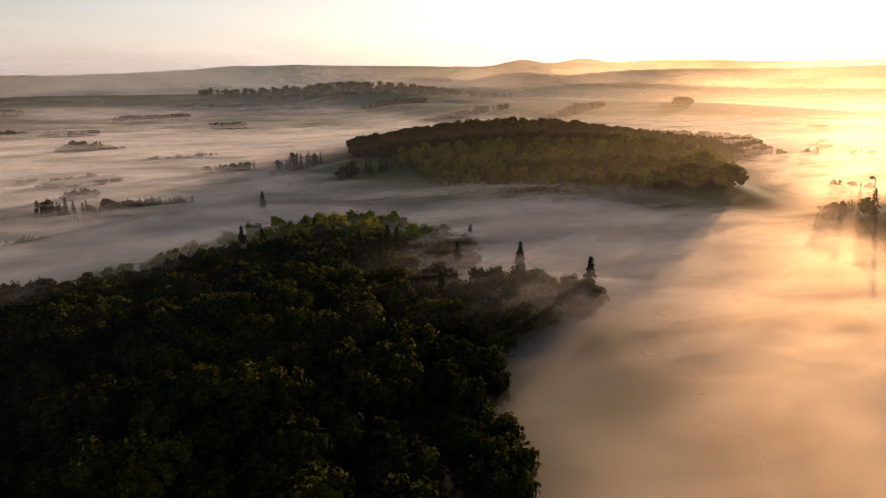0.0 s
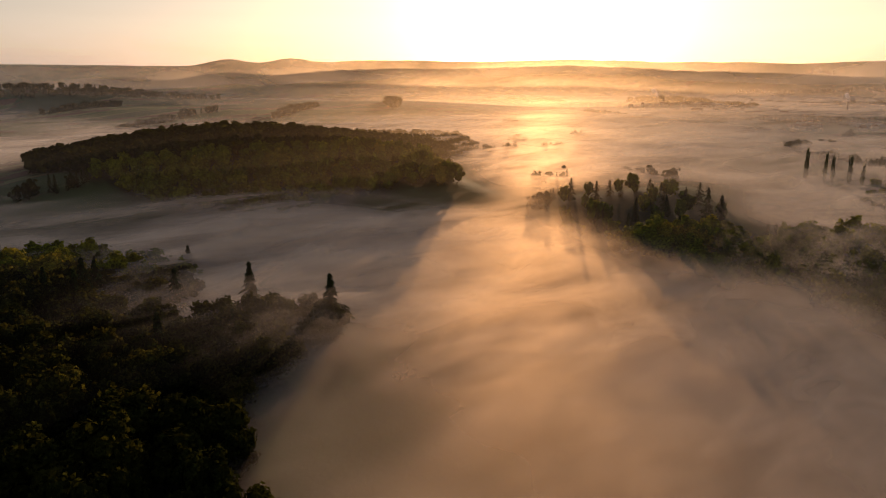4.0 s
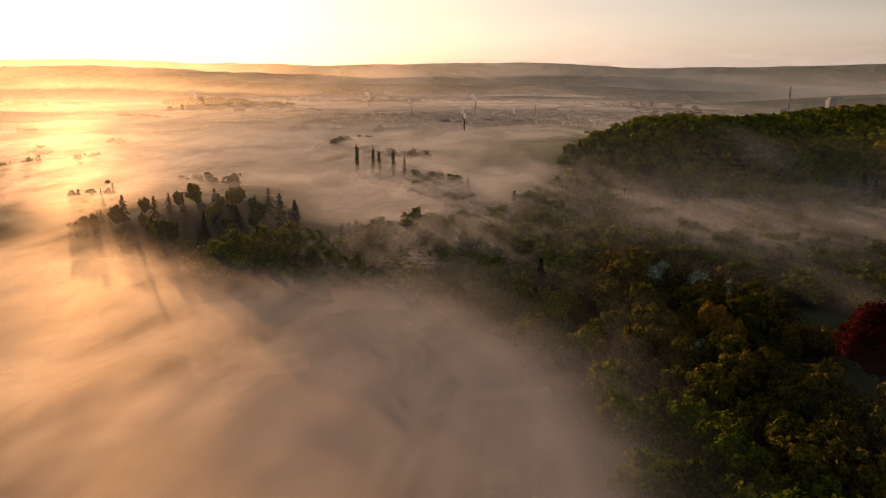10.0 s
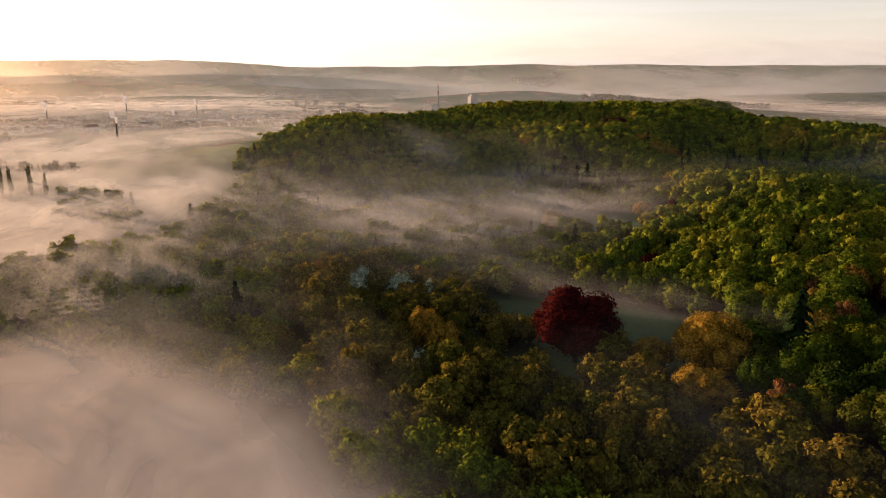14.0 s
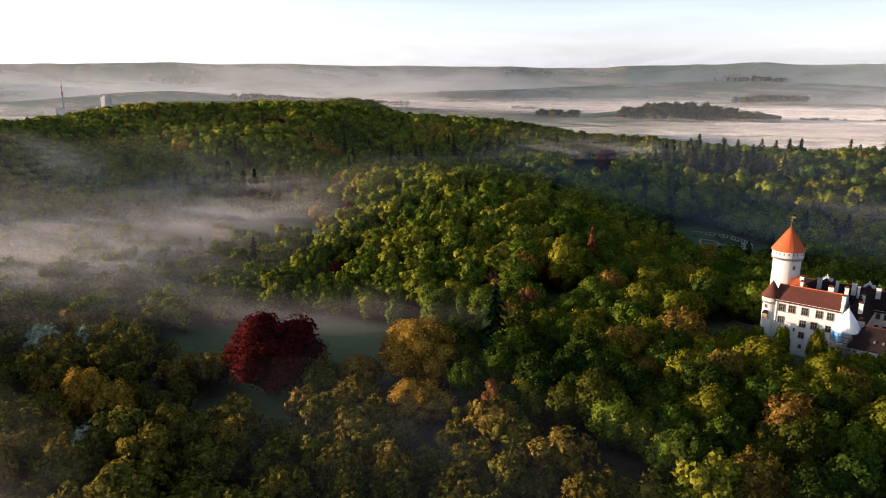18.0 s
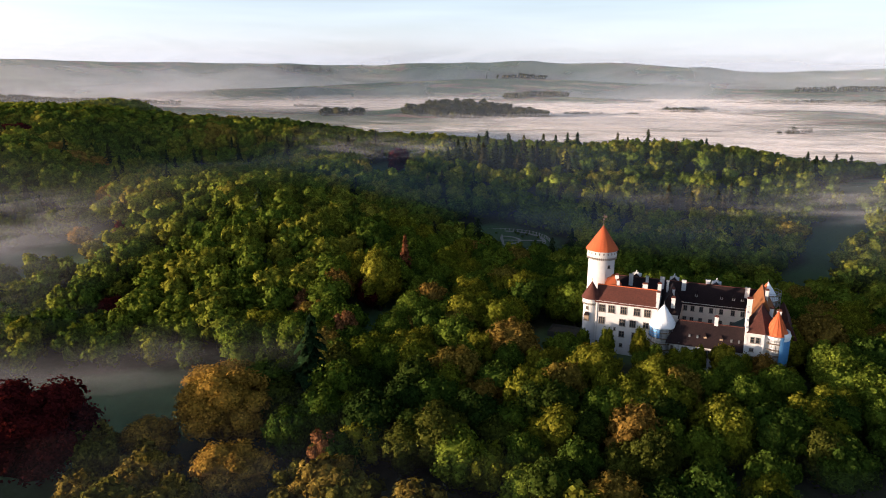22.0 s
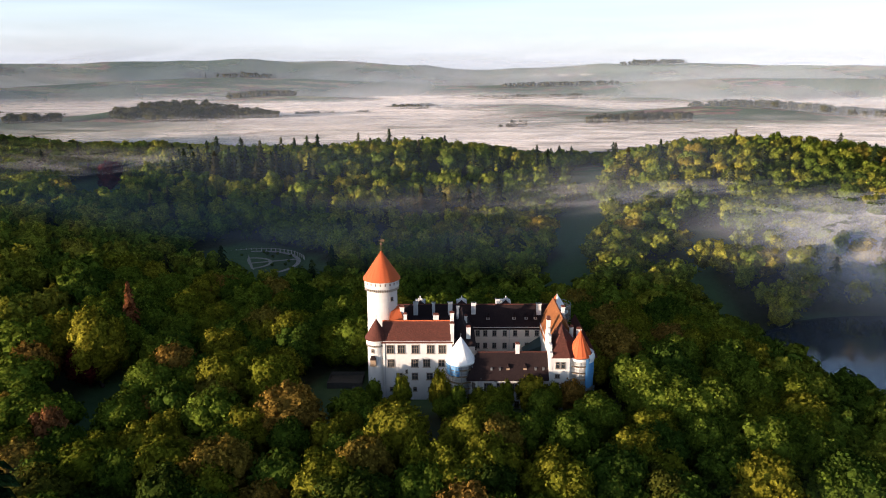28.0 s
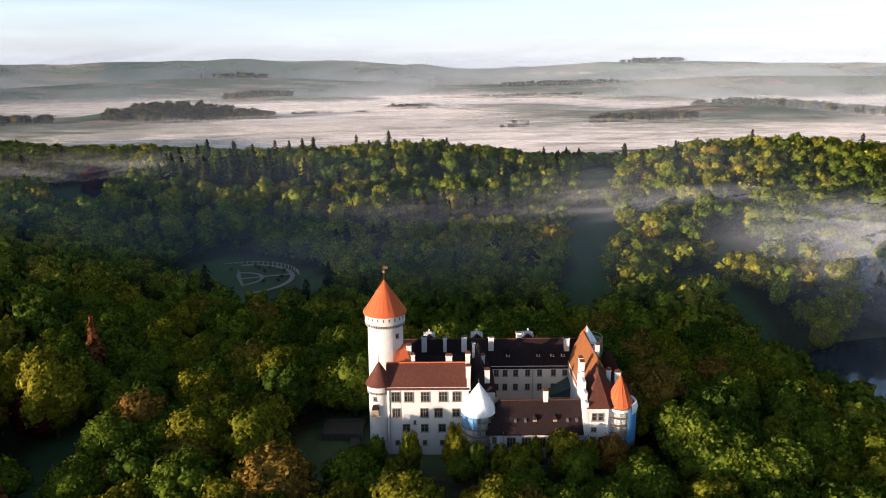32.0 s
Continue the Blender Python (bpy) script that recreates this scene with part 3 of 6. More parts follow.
# thin drifts lying just over the crowns: centre x, y, radii, turn, strength
DRIFTS = [
    (-330, -330, 150, 60, 10, 0.9), (-480, -250, 130, 40, 0, 0.6), (-230, -290, 70, 30, 40, 0.2), (-345, -20, 75, 30, 10, 0.9), (-300, -75, 60, 22, 10, 0.4), (-385, 25, 60, 18, 20, 0.9), (-400, -160, 130, 28, 20, 0.7), (-450, -330, 180, 80, 10, 1.1),
    (-150, -110, 60, 16, 25, 0.2), (-560, -30, 60, 22, 0, 0.6), (-20, -470, 60, 50, 0, 0.6), (-330, -130, 80, 30, 0, 0.5),
    (-280, 395, 80, 40, 0, 0.5), (-100, -236, 60, 16, -10, 0.12), (-450, -440, 120, 45, 20, 0.9), (30, 270, 90, 30, 0, 0.25), (120, 310, 40, 40, 0, 0.6),
]


def drift_thick(x, y):
    w = 0.0
    for cx, cy, ra, rb, turn, k in DRIFTS:
        w = np.maximum(w, k * np.exp(-ellipse(x, y, cx, cy, ra, rb, turn) ** 1.2))
    return np.where(w < 0.02, 0, w)


for over, density in ((16.0, 0.42), (22.0, 0.24)):
    fm = fog_material("mist_drift", density, 0.016, over, 0.30, 0.74, (1, 2.2, 1), 0.6, through=0.0)
    drift = sheet("mist", 1100, 161, 1.6, lambda x, y, over=over: np.maximum(land(x, y), -18) + over + 0.6 * noise2(x / 45, y / 45, 44, 3), fm, {"thickness": drift_thick}, centre=(-250, -150), cut=lambda x, y: drift_thick(x, y) > 0.02)
    leaning(drift, 0.8, 0.8)
    tagged(drift, "thin wisps of mist drifting between the tree crowns", "mist", "valley mist", "stuff")


# the mist thins out upward where it laps against the woods
def lapping(x, y):
    d = shore(x, y) + 6 * noise2(x / 30, y / 30, 88, 3)
    near = np.clip((760 - np.hypot(x + 200, y + 300)) / 150, 0, 1)
    near = near * (1 - 0.2 * np.exp(-ellipse(x, y, 70, -362, 55, 70)))
    return np.exp(-(((d - 24) / 24) ** 2)) * near


for k, (level, density) in enumerate([(-6.0, 0.22), (-2.0, 0.16), (2.5, 0.1)]):
    em = fog_material("mist_edge", density, 0.016, 20 + k, 0.15, 0.72, (1, 1.6, 1), 0.55, through=0.0)
    edge = sheet("mist", 800, 201, 1.2, billow(level, 0.4, 80 + k), em, {"thickness": lapping}, centre=(-200, -300), cut=lambda x, y: lapping(x, y) > 0.02)
    leaning(edge, 0.02, 0.2)
    tagged(edge, "soft upper edge of the mist lapping against the woods", "mist", "valley mist", "stuff")



# the bank of mist over the far end of the pond
def pond_thick(x, y):
    return np.maximum(np.maximum(np.exp(-ellipse(x, y, 288, 165, 78, 80, 20) ** 1.3), 0.22 * np.exp(-ellipse(x, y, 225, 75, 50, 50))), 0.35 * np.exp(-ellipse(x, y, 190, 285, 70, 16, 10) ** 1.3))


for k, (level, density) in enumerate([(12.0, 0.5), (18.0, 0.45), (23.0, 0.3)]):
    bm_mist = fog_material("pond_mist", density, 0.012, 40 + k, 0.10, 0.75, (1, 1.4, 1), 0.2, through=0.0)
    bank = sheet("mist", 200, 61, 1.1, lambda x, y, level=level: np.clip(land(x, y), -27, -8) + level + 0.5 * noise2(x / 30, y / 30, 90, 2), bm_mist, {"thickness": pond_thick}, centre=(250, 200), cut=lambda x, y: pond_thick(x, y) > 0.02)
    bank.data.normals_split_custom_set_from_vertices([Vector((SUN.x * 0.45, SUN.y * 0.45, 1.0)).normalized()] * len(bank.data.vertices))
    tagged(bank, "dense white mist bank rolling over the far pond shore", "mist", "valley mist", "stuff")


# a thin sunlit haze over the low western park
def haze_thick(x, y):
    w = np.clip((-170 - x) / 120, 0, 1) * np.clip((x + 640) / 200, 0, 1) * np.clip((y + 330) / 120, 0, 1) * np.clip((110 - y) / 120, 0, 1)
    return w * w * (3 - 2 * w)


hm = fog_material("park_haze", 0.045, 0.006, 12, 0.0, 0.75, (1, 1.6, 1), 0.4, through=0.0)
haze = sheet("mist", 480, 61, 1.2, lambda x, y: np.maximum(land(x, y), -14) + 27, hm, {"thickness": haze_thick}, centre=(-350, -90), cut=lambda x, y: haze_thick(x, y) > 0.01)
leaning(haze, 0.7, 0.8)
tagged(haze, "thin sunlit haze hanging over the low park", "mist", "valley mist", "stuff")


# blue-tinted sheet that puts a bluish haze over the shaded valley behind the castle
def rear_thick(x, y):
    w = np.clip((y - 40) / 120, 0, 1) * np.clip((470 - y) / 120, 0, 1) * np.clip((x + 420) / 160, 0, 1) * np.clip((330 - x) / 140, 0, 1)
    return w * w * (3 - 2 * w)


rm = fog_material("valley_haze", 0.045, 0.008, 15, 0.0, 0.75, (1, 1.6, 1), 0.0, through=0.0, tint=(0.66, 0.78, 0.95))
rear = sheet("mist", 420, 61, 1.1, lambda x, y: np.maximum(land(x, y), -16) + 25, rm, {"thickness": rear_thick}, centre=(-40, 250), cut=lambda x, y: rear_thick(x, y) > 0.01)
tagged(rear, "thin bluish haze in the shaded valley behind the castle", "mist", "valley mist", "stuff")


def veil(radius, top, density, seed):
    """A blue-tinted ring standing in for haze in the distance, thinning upward."""
    seg, rows = 120, 10
    a = np.linspace(0, 2 * np.pi, seg + 1)
    zs = np.linspace(-30, top, rows)
    v, f, t = [], [], []
    for z in zs:
        for b in a[:-1]:
            rr = radius * (1 + 0.06 * math.sin(3 * b + seed) + 0.03 * math.sin(7 * b + 2 * seed))
            v.append((rr * math.cos(b), -150 + rr * math.sin(b), z))
            # near rings are thicker sunward, to put the sun's glow into the haze
            sunward = 0.5 + 0.5 * math.cos(b - radians(-122))
            share = 1.0 if radius > 900 else 0.15 + 0.85 * sunward * sunward
            t.append(share * max(0.0, 1 - (z + 30) / (top + 30)) ** 1.25)
    for j in range(rows - 1):
        for i in range(seg):
            i2 = (i + 1) % seg
            f.append((j * seg + i, j * seg + i2, (j + 1) * seg + i2, (j + 1) * seg + i))
    me = bpy.data.meshes.new("haze")
    me.from_pydata(v, [], f)
    me.polygons.foreach_set("use_smooth", [True] * len(me.polygons))
    at = me.attributes.new("thickness", "FLOAT", "POINT")
    at.data.foreach_set("value", t)
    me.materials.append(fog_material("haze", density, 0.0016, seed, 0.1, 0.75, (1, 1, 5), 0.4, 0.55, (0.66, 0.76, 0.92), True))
    return tagged(new("haze", me), "thin bluish haze standing over the far valley", "haze", "distant haze", "stuff")


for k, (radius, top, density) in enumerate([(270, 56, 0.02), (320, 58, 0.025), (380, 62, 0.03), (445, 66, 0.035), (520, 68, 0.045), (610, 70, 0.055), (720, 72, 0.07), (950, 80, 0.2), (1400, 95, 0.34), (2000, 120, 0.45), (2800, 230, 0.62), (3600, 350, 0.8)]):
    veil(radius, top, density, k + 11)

# ---------------------------------------------------------------- building helpers
def part(name, bm, material, parent=None, label=""):
    me = bpy.data.meshes.new(name)
    bmesh.ops.recalc_face_normals(bm, faces=bm.faces)
    bm.to_mesh(me)
    bm.free()
    me.materials.append(material)
    ob = new(name, me)
    ob.parent = parent
    if label:
        ob["label"] = label
    return ob


def thing(name, label, category, group="", at=(0, 0, 0)):
    ob = new(name)
    ob.empty_display_size = 0.5
    ob.location = at
    return tagged(ob, label, category, group)


def box(bm, x0, y0, z0, x1, y1, z1, m=None):
    vs = [bm.verts.new((x, y, z)) for z in (z0, z1) for x, y in ((x0, y0), (x1, y0), (x1, y1), (x0, y1))]
    for a in ((3, 2, 1, 0), (4, 5, 6, 7), (0, 1, 5, 4), (1, 2, 6, 5), (2, 3, 7, 6), (3, 0, 4, 7)):
        bm.faces.new([vs[i] for i in a])
    if m:
        bmesh.ops.transform(bm, matrix=m, verts=vs)
    return vs


def boxes(*sizes):
    bm = bmesh.new()
    for s in sizes:
        box(bm, *s)
    return bm


def lathe(profile, seg=40, cx=0.0, cy=0.0, a0=0.0, a1=360.0):
    """A turned form from (radius, height) pairs."""
    bm = bmesh.new()
    whole = a1 - a0 >= 359.9
    count = seg if whole else seg + 1
    rings = []
    for r, z in profile:
        ring = []
        if r < 1e-4:
            ring = [bm.verts.new((cx, cy, z))] * count
        else:
            for i in range(count):
                a = radians(a0 + (a1 - a0) * i / seg)
                ring.append(bm.verts.new((cx + r * math.cos(a), cy + r * math.sin(a), z)))
        rings.append(ring)
    for lo, hi in zip(rings, rings[1:]):
        for i in range(seg):
            j = (i + 1) % count
            q = []
            for v in (lo[i], lo[j], hi[j], hi[i]):
                if v not in q:
                    q.append(v)
            if len(q) > 2:
                bm.faces.new(q)
    return bm


def solid(faces):
    """A closed form from lists of corner points."""
    bm = bmesh.new()
    seen = {}
    for f in faces:
        ring = []
        for p in f:
            key = tuple(round(c, 3) for c in p)
            if key not in seen:
                seen[key] = bm.verts.new(p)
            if seen[key] not in ring:
                ring.append(seen[key])
        bm.faces.new(ring)
    return bm


def gable_roof(x0, y0, x1, y1, z, top, along="x", hip0=0.0, hip1=0.0, over=0.45, thick=0.28):
    """A pitched roof over a rectangle with its ridge along x or y; hip0, hip1: how far the ridge ends draw in."""
    if along == "y":
        bm = gable_roof(y0, x0, y1, x1, z, top, "x", hip0, hip1, over, thick)
        for v in bm.verts:
            v.co = (v.co.y, v.co.x, v.co.z)
        return bm
    slope = (top - z) / ((y1 - y0) / 2)
    X0, X1, Y0, Y1 = x0 - over, x1 + over, y0 - over, y1 + over
    zb, ym = z - over * slope, (y0 + y1) / 2
    R0, R1 = X0 + (hip0 + over if hip0 else 0), X1 - (hip1 + over if hip1 else 0)
    a, b, c, d = (X0, Y0, zb), (X1, Y0, zb), (X1, Y1, zb), (X0, Y1, zb)
    p, q = (R0, ym, top), (R1, ym, top)
    dn = lambda v: (v[0], v[1], v[2] - thick)  # noqa: E731
    return solid([[a, b, q, p], [c, d, p, q], [d, a, p], [b, c, q], [dn(b), dn(a), dn(d), dn(c)],
                  [dn(a), dn(b), b, a], [dn(b), dn(c), c, b], [dn(c), dn(d), d, c], [dn(d), dn(a), a, d]])

# ---------------------------------------------------------------- the castle
castle = thing("castle", "white-rendered chateau with red and brown tiled roofs on a wooded hill", "castle")
BASE = -10.0


def prism(ring, z0, z1):
    n = len(ring)
    return solid([[(x, y, z1) for x, y in ring], [(x, y, z0) for x, y in reversed(ring)]] +
                 [[(*ring[i], z0), (*ring[(i + 1) % n], z0), (*ring[(i + 1) % n], z1), (*ring[i], z1)] for i in range(n)])


kept = {}


def kept_mesh(key, make, material):
    if key not in kept:
        bm = make()
        bmesh.ops.recalc_face_normals(bm, faces=bm.faces)
        me = bpy.data.meshes.new(key[0])
        bm.to_mesh(me)
        bm.free()
        me.materials.append(material)
        kept[key] = me
    return kept[key]


def window(parent, x, y, z, w, h, cols=2, turn=0.0, surround=0.18):
    """A window with a stone surround, mullions, panes and a sill; it looks to -y before it is turned."""
    def frame_bm():
        s, m = surround, 0.09
        bm = boxes((-w / 2 - s, -0.14, -h / 2 - s, -w / 2, 0.05, h / 2 + s), (w / 2, -0.14, -h / 2 - s, w / 2 + s, 0.05, h / 2 + s),
                   (-w / 2, -0.14, h / 2, w / 2, 0.05, h / 2 + s), (-w / 2, -0.14, -h / 2 - s, w / 2, 0.05, -h / 2))
        for k in range(1, cols):
            cx = -w / 2 + w * k / cols
            box(bm, cx - m, -0.10, -h / 2, cx + m, 0.04, h / 2)
        box(bm, -w / 2, -0.09, h * 0.14 - 0.07, w / 2, 0.03, h * 0.14 + 0.07)
        return bm
    ob = new("window", kept_mesh(("window", w, h, cols, surround), frame_bm, wood_frame))
    ob.parent = parent
    ob.matrix_basis = pose(x, y, z, 0, 0, turn)
    for k in range(cols):
        pw = w / cols
        pane = new("pane", kept_mesh(("pane", pw, h), lambda: boxes((-pw / 2, -0.03, -h / 2, pw / 2, 0.0, h / 2)), glass))
        pane.parent = ob
        pane.location = (-w / 2 + pw * (k + 0.5), 0, 0)
    sill = new("sill", kept_mesh(("sill", w), lambda: boxes((-w / 2 - 0.35, -0.3, -0.12, w / 2 + 0.35, 0.0, 0.0)), stone))
    sill.parent = ob
    sill.location = (0, 0, -h / 2 - surround)
    return ob


def chimney(parent, x, y, z0, z1, w=1.1, d=0.8, cap=True):
    body = part("chimney", boxes((x - w / 2, y - d / 2, z0, x + w / 2, y + d / 2, z1), (x - w / 2 - 0.12, y - d / 2 - 0.12, z1 - 0.35, x + w / 2 + 0.12, y + d / 2 + 0.12, z1)), render_wall, parent)
    if cap:
        part("cap", gable_roof(x - w / 2, y - d / 2, x + w / 2, y + d / 2, z1 + 0.1, z1 + 0.5, "x", 0.2, 0.2, 0.15, 0.1), roof_brown, body, "small brown-red tiled chimney cap")
    return body


def teeth(cx, cy, r, z0, z1, count, wide, deep):
    """Corbels or holes set round a tower."""
    bm = bmesh.new()
    for k in range(count):
        a = 360 * k / count
        box(bm, -wide / 2, -deep, z0, wide / 2, 0.05, z1, pose(cx, cy, 0, 0, 0, a) @ pose(0, -r, 0))
    return bm


def ribs(cx, cy, r0, z0, r1, z1, count, half=0.05):
    """Raised seams down a cone."""
    bm = bmesh.new()
    length, lean = math.hypot(r0 - r1, z1 - z0), math.degrees(math.atan2(r0 - r1, z1 - z0))
    for k in range(count):
        box(bm, -half, -0.05, 0, half, 0.05, length, pose(cx, cy, 0, 0, 0, 360 * k / count) @ pose(0, -r0, z0, -lean, 0, 0))
    return bm


def scaffold(parent, cx, cy, r, z0, z1, a0, a1, count, label):
    """Poles, ring tubes and deck boards round a tower, between two bearings."""
    root = part("scaffold", bmesh.new(), metal, parent, label)
    pole = lambda: lathe([(0.06, 0), (0.06, z1 - z0)], 6)  # noqa: E731
    for k in range(count):
        a = radians(a0 + (a1 - a0) * k / (count - 1))
        for rr in (r, r + 0.9):
            ob = new("pole", kept_mesh(("pole", z1 - z0), pole, metal))
            ob.parent = root
            ob.location = (cx + rr * math.cos(a), cy + rr * math.sin(a), z0)
    z = z0 + 2.0
    while z < z1:
        part("deck", lathe([(r, z), (r + 0.9, z), (r + 0.9, z + 0.08), (r, z + 0.08), (r, z)], 24, cx, cy, a0, a1), plank, root)
        part("rail", lathe([(r + 0.86, z + 1.0), (r + 0.94, z + 1.0), (r + 0.94, z + 1.08), (r + 0.86, z + 1.08), (r + 0.86, z + 1.0)], 24, cx, cy, a0, a1), metal, root)
        z += 2.0
    return root


# the great round tower
tower = part("tower", lathe([(5.1, BASE), (4.85, 4), (4.75, 27.0), (4.95, 27.2)], 64), render_wall, castle, "tall round white-rendered tower")
part("gallery", lathe([(4.95, 27.9), (5.42, 28.0), (5.42, 30.7), (4.9, 30.7)], 64), render_wall, tower)
part("corbels", teeth(0, 0, 4.75, 27.1, 27.95, 44, 0.34, 0.62), stone, tower, "ring of brown stone corbels")
for k in range(22):
    hole = new("loophole", kept_mesh(("loophole", 1), lambda: boxes((-0.21, -0.06, -0.4, 0.21, 0.05, 0.4)), wood_frame))
    hole.parent = tower
    hole.matrix_basis = pose(0, 0, 29.5, 0, 0, 360 * k / 22) @ pose(0, -5.40, 0)
cone = part("tower_roof", lathe([(5.45, 30.3), (5.86, 30.35), (5.88, 30.55), (4.3, 32.85), (2.0, 36.35), (0.12, 39.1)], 64), roof_red, tower, "steep cone of new orange-red tiles")
part("seams", ribs(0, 0, 5.82, 30.6, 0.1, 39.15, 24), roof_red, cone)
vane = part("weather_vane", lathe([(0.09, 39), (0.06, 41), (0.3, 41.2), (0.34, 41.45), (0.3, 41.7), (0.05, 41.9), (0.04, 43.4), (0, 43.45)], 10), gilt, tower)
part("flag", boxes((0.06, -0.03, 42.2, 1.1, 0.03, 42.9), (-0.7, -0.03, 42.45, -0.04, 0.03, 42.6)), gilt, vane)
window(tower, 3.3, -3.45, 24.6, 0.7, 0.9, 1, 44)
window(tower, 3.3, -3.5, 12.6, 0.7, 0.9, 1, 44)
part("drain", boxes((2.2, -4.35, 0, 2.35, -4.2, 22)), metal, tower)

# the corner turret
turret = part("turret", lathe([(2.95, BASE), (2.8, -1), (2.75, 13.0), (2.85, 13.2)], 48, -0.9, -12.0), render_wall, castle, "slim round white corner turret")
part("gallery", lathe([(2.85, 13.6), (3.15, 13.7), (3.15, 15.3), (2.8, 15.3)], 48, -0.9, -12.0), render_wall, turret)
part("corbels", teeth(-0.9, -12.0, 2.75, 13.0, 13.65, 28, 0.28, 0.42), stone, turret)
part("turret_roof", lathe([(3.1, 15.2), (3.55, 15.2), (3.57, 15.35), (2.2, 17.6), (0.1, 21.1)], 48, -0.9, -12.0), roof_brown, turret, "brown tiled cone")
part("finial", lathe([(0.1, 21), (0.06, 21.8), (0.2, 22), (0.04, 22.2), (0.03, 23.4), (0, 23.5)], 8, -0.9, -12.0), gilt, turret)
oriel = part("oriel", boxes((-2.6, -15.6, 7.6, -1.0, -14.4, 9.6), (-2.75, -15.7, 7.3, -0.85, -14.3, 7.6)), plank, turret, "little brown wooden bay")
part("oriel_roof", gable_roof(-2.6, -15.6, -1.0, -14.4, 9.6, 10.5, "x", 0.3, 0.3, 0.15, 0.1), roof_dark, oriel)
window(turret, -1.9, -14.62, 11.9, 0.5, 0.8, 1, -20)

# the front wing beside the tower
wing = part("front_wing", boxes((1.2, -14.5, BASE, 22.0, -4.5, 15.0), (1.2, -14.62, 14.6, 22.0, -14.5, 15.0)), render_wall, castle, "white three-storey wing")
part("roof", gable_roof(1.2, -14.5, 21.8, -4.5, 15.0, 19.6, over=0.4), roof_brown, wing, "weathered brown-red tiled roof")
part("ridge_tiles", boxes((0.8, -9.65, 19.5, 22.2, -9.35, 19.78)), roof_red, wing)
for x in (3.4, 6.7, 10.9, 15.5, 19.0):
    window(wing, x, -14.55, 12.4, 1.9, 2.4, 3)
for x in (3.5, 10.7, 14.3):
    window(wing, x, -14.55, 7.9, 1.8, 2.2, 3)
window(wing, 18.8, -14.55, 7.9, 1.6, 1.9, 2)
for x in (6.0, 10.7, 15.2):
    window(wing, x, -14.55, 3.6, 1.6, 1.9, 2)
for x in (3.6, 10.7, 15.2):
    window(wing, x, -14.55, -0.6, 0.8, 1.0, 1)
window(wing, 8.2, -14.55, 5.2, 0.35, 0.8, 1)
part("downpipe", boxes((1.75, -14.7, -6, 1.9, -14.55, 15)), metal, wing)
gable = part("gable_wall", solid([[(21.6, -14.7, 15), (22.5, -14.7, 15), (22.5, -9.5, 20.6), (21.6, -9.5, 20.6)], [(21.6, -14.7, 14), (21.6, -14.7, 15), (21.6, -9.5, 20.6), (21.6, -4.3, 15.4), (21.6, -4.3, 14)],
                                  [(22.5, -14.7, 14), (22.5, -4.3, 14), (22.5, -4.3, 15.4), (22.5, -9.5, 20.6), (22.5, -14.7, 15)], [(21.6, -9.5, 20.6), (22.5, -9.5, 20.6), (22.5, -4.3, 15.4), (21.6, -4.3, 15.4)],
                                  [(21.6, -14.7, 14), (22.5, -14.7, 14), (22.5, -14.7, 15), (21.6, -14.7, 15)], [(21.6, -4.3, 15.4), (22.5, -4.3, 15.4), (22.5, -4.3, 14), (21.6, -4.3, 14)], [(21.6, -14.7, 14), (21.6, -4.3, 14), (22.5, -4.3, 14), (22.5, -14.7, 14)]]), render_wall, wing)
chimney(gable, 22.0, -12.3, 14.5, 20.0, 1.2, 1.0)
chimney(gable, 22.0, -9.4, 18, 22.3, 1.2, 1.0)
chimney(wing, 7.7, -8.6, 17.8, 21.6, 1.0, 0.8)
chimney(wing, 17.1, -8.8, 18.2, 21.4, 1.7, 0.8)
chimney(wing, 6.4, -3.0, 14, 22.0, 1.3, 1.0)
link = part("link_roof", solid([[(2.5, -8.5, 18.2), (7.5, -8.5, 18.2), (5.2, -1.0, 21.6), (3.2, -2.2, 21.4)], [(2.5, -8.5, 18.2), (3.2, -2.2, 21.4), (2.5, 2, 16)], [(7.5, -8.5, 18.2), (8.5, 2, 16), (5.2, -1.0, 21.6)],
                                [(3.2, -2.2, 21.4), (5.2, -1.0, 21.6), (8.5, 2, 16), (2.5, 2, 16)], [(2.5, -8.5, 18.2), (2.5, 2, 16), (8.5, 2, 16), (7.5, -8.5, 18.2)]]), roof_red, castle, "sunlit orange roof slope beside the tower")
part("link", boxes((2.0, -4.6, BASE, 21.5, 5.1, 14.8)), render_wall, castle)
part("link_deck", gable_roof(4.0, -4.4, 21.4, 5.0, 14.9, 17.4), roof_dark, castle)

# the cross wing and the court behind it
cross = part("cross_wing", boxes((21.8, -12.0, BASE, 29.0, 5.1, 12.0)), court_wall, castle)
part("roof", gable_roof(21.9, -11.5, 29.0, 6.0, 12.0, 18.6, "y", 2.5, 0), roof_dark, cross, "dark weathered tiled roof")
chimney(cross, 27.0, -10.2, 12, 18.0, 1.3, 1.1)
chimney(cross, 26.4, -2.5, 14.5, 18.8, 0.9, 0.9)
chimney(cross, 24.0, 2.0, 16, 20.4, 0.8, 0.8, False)

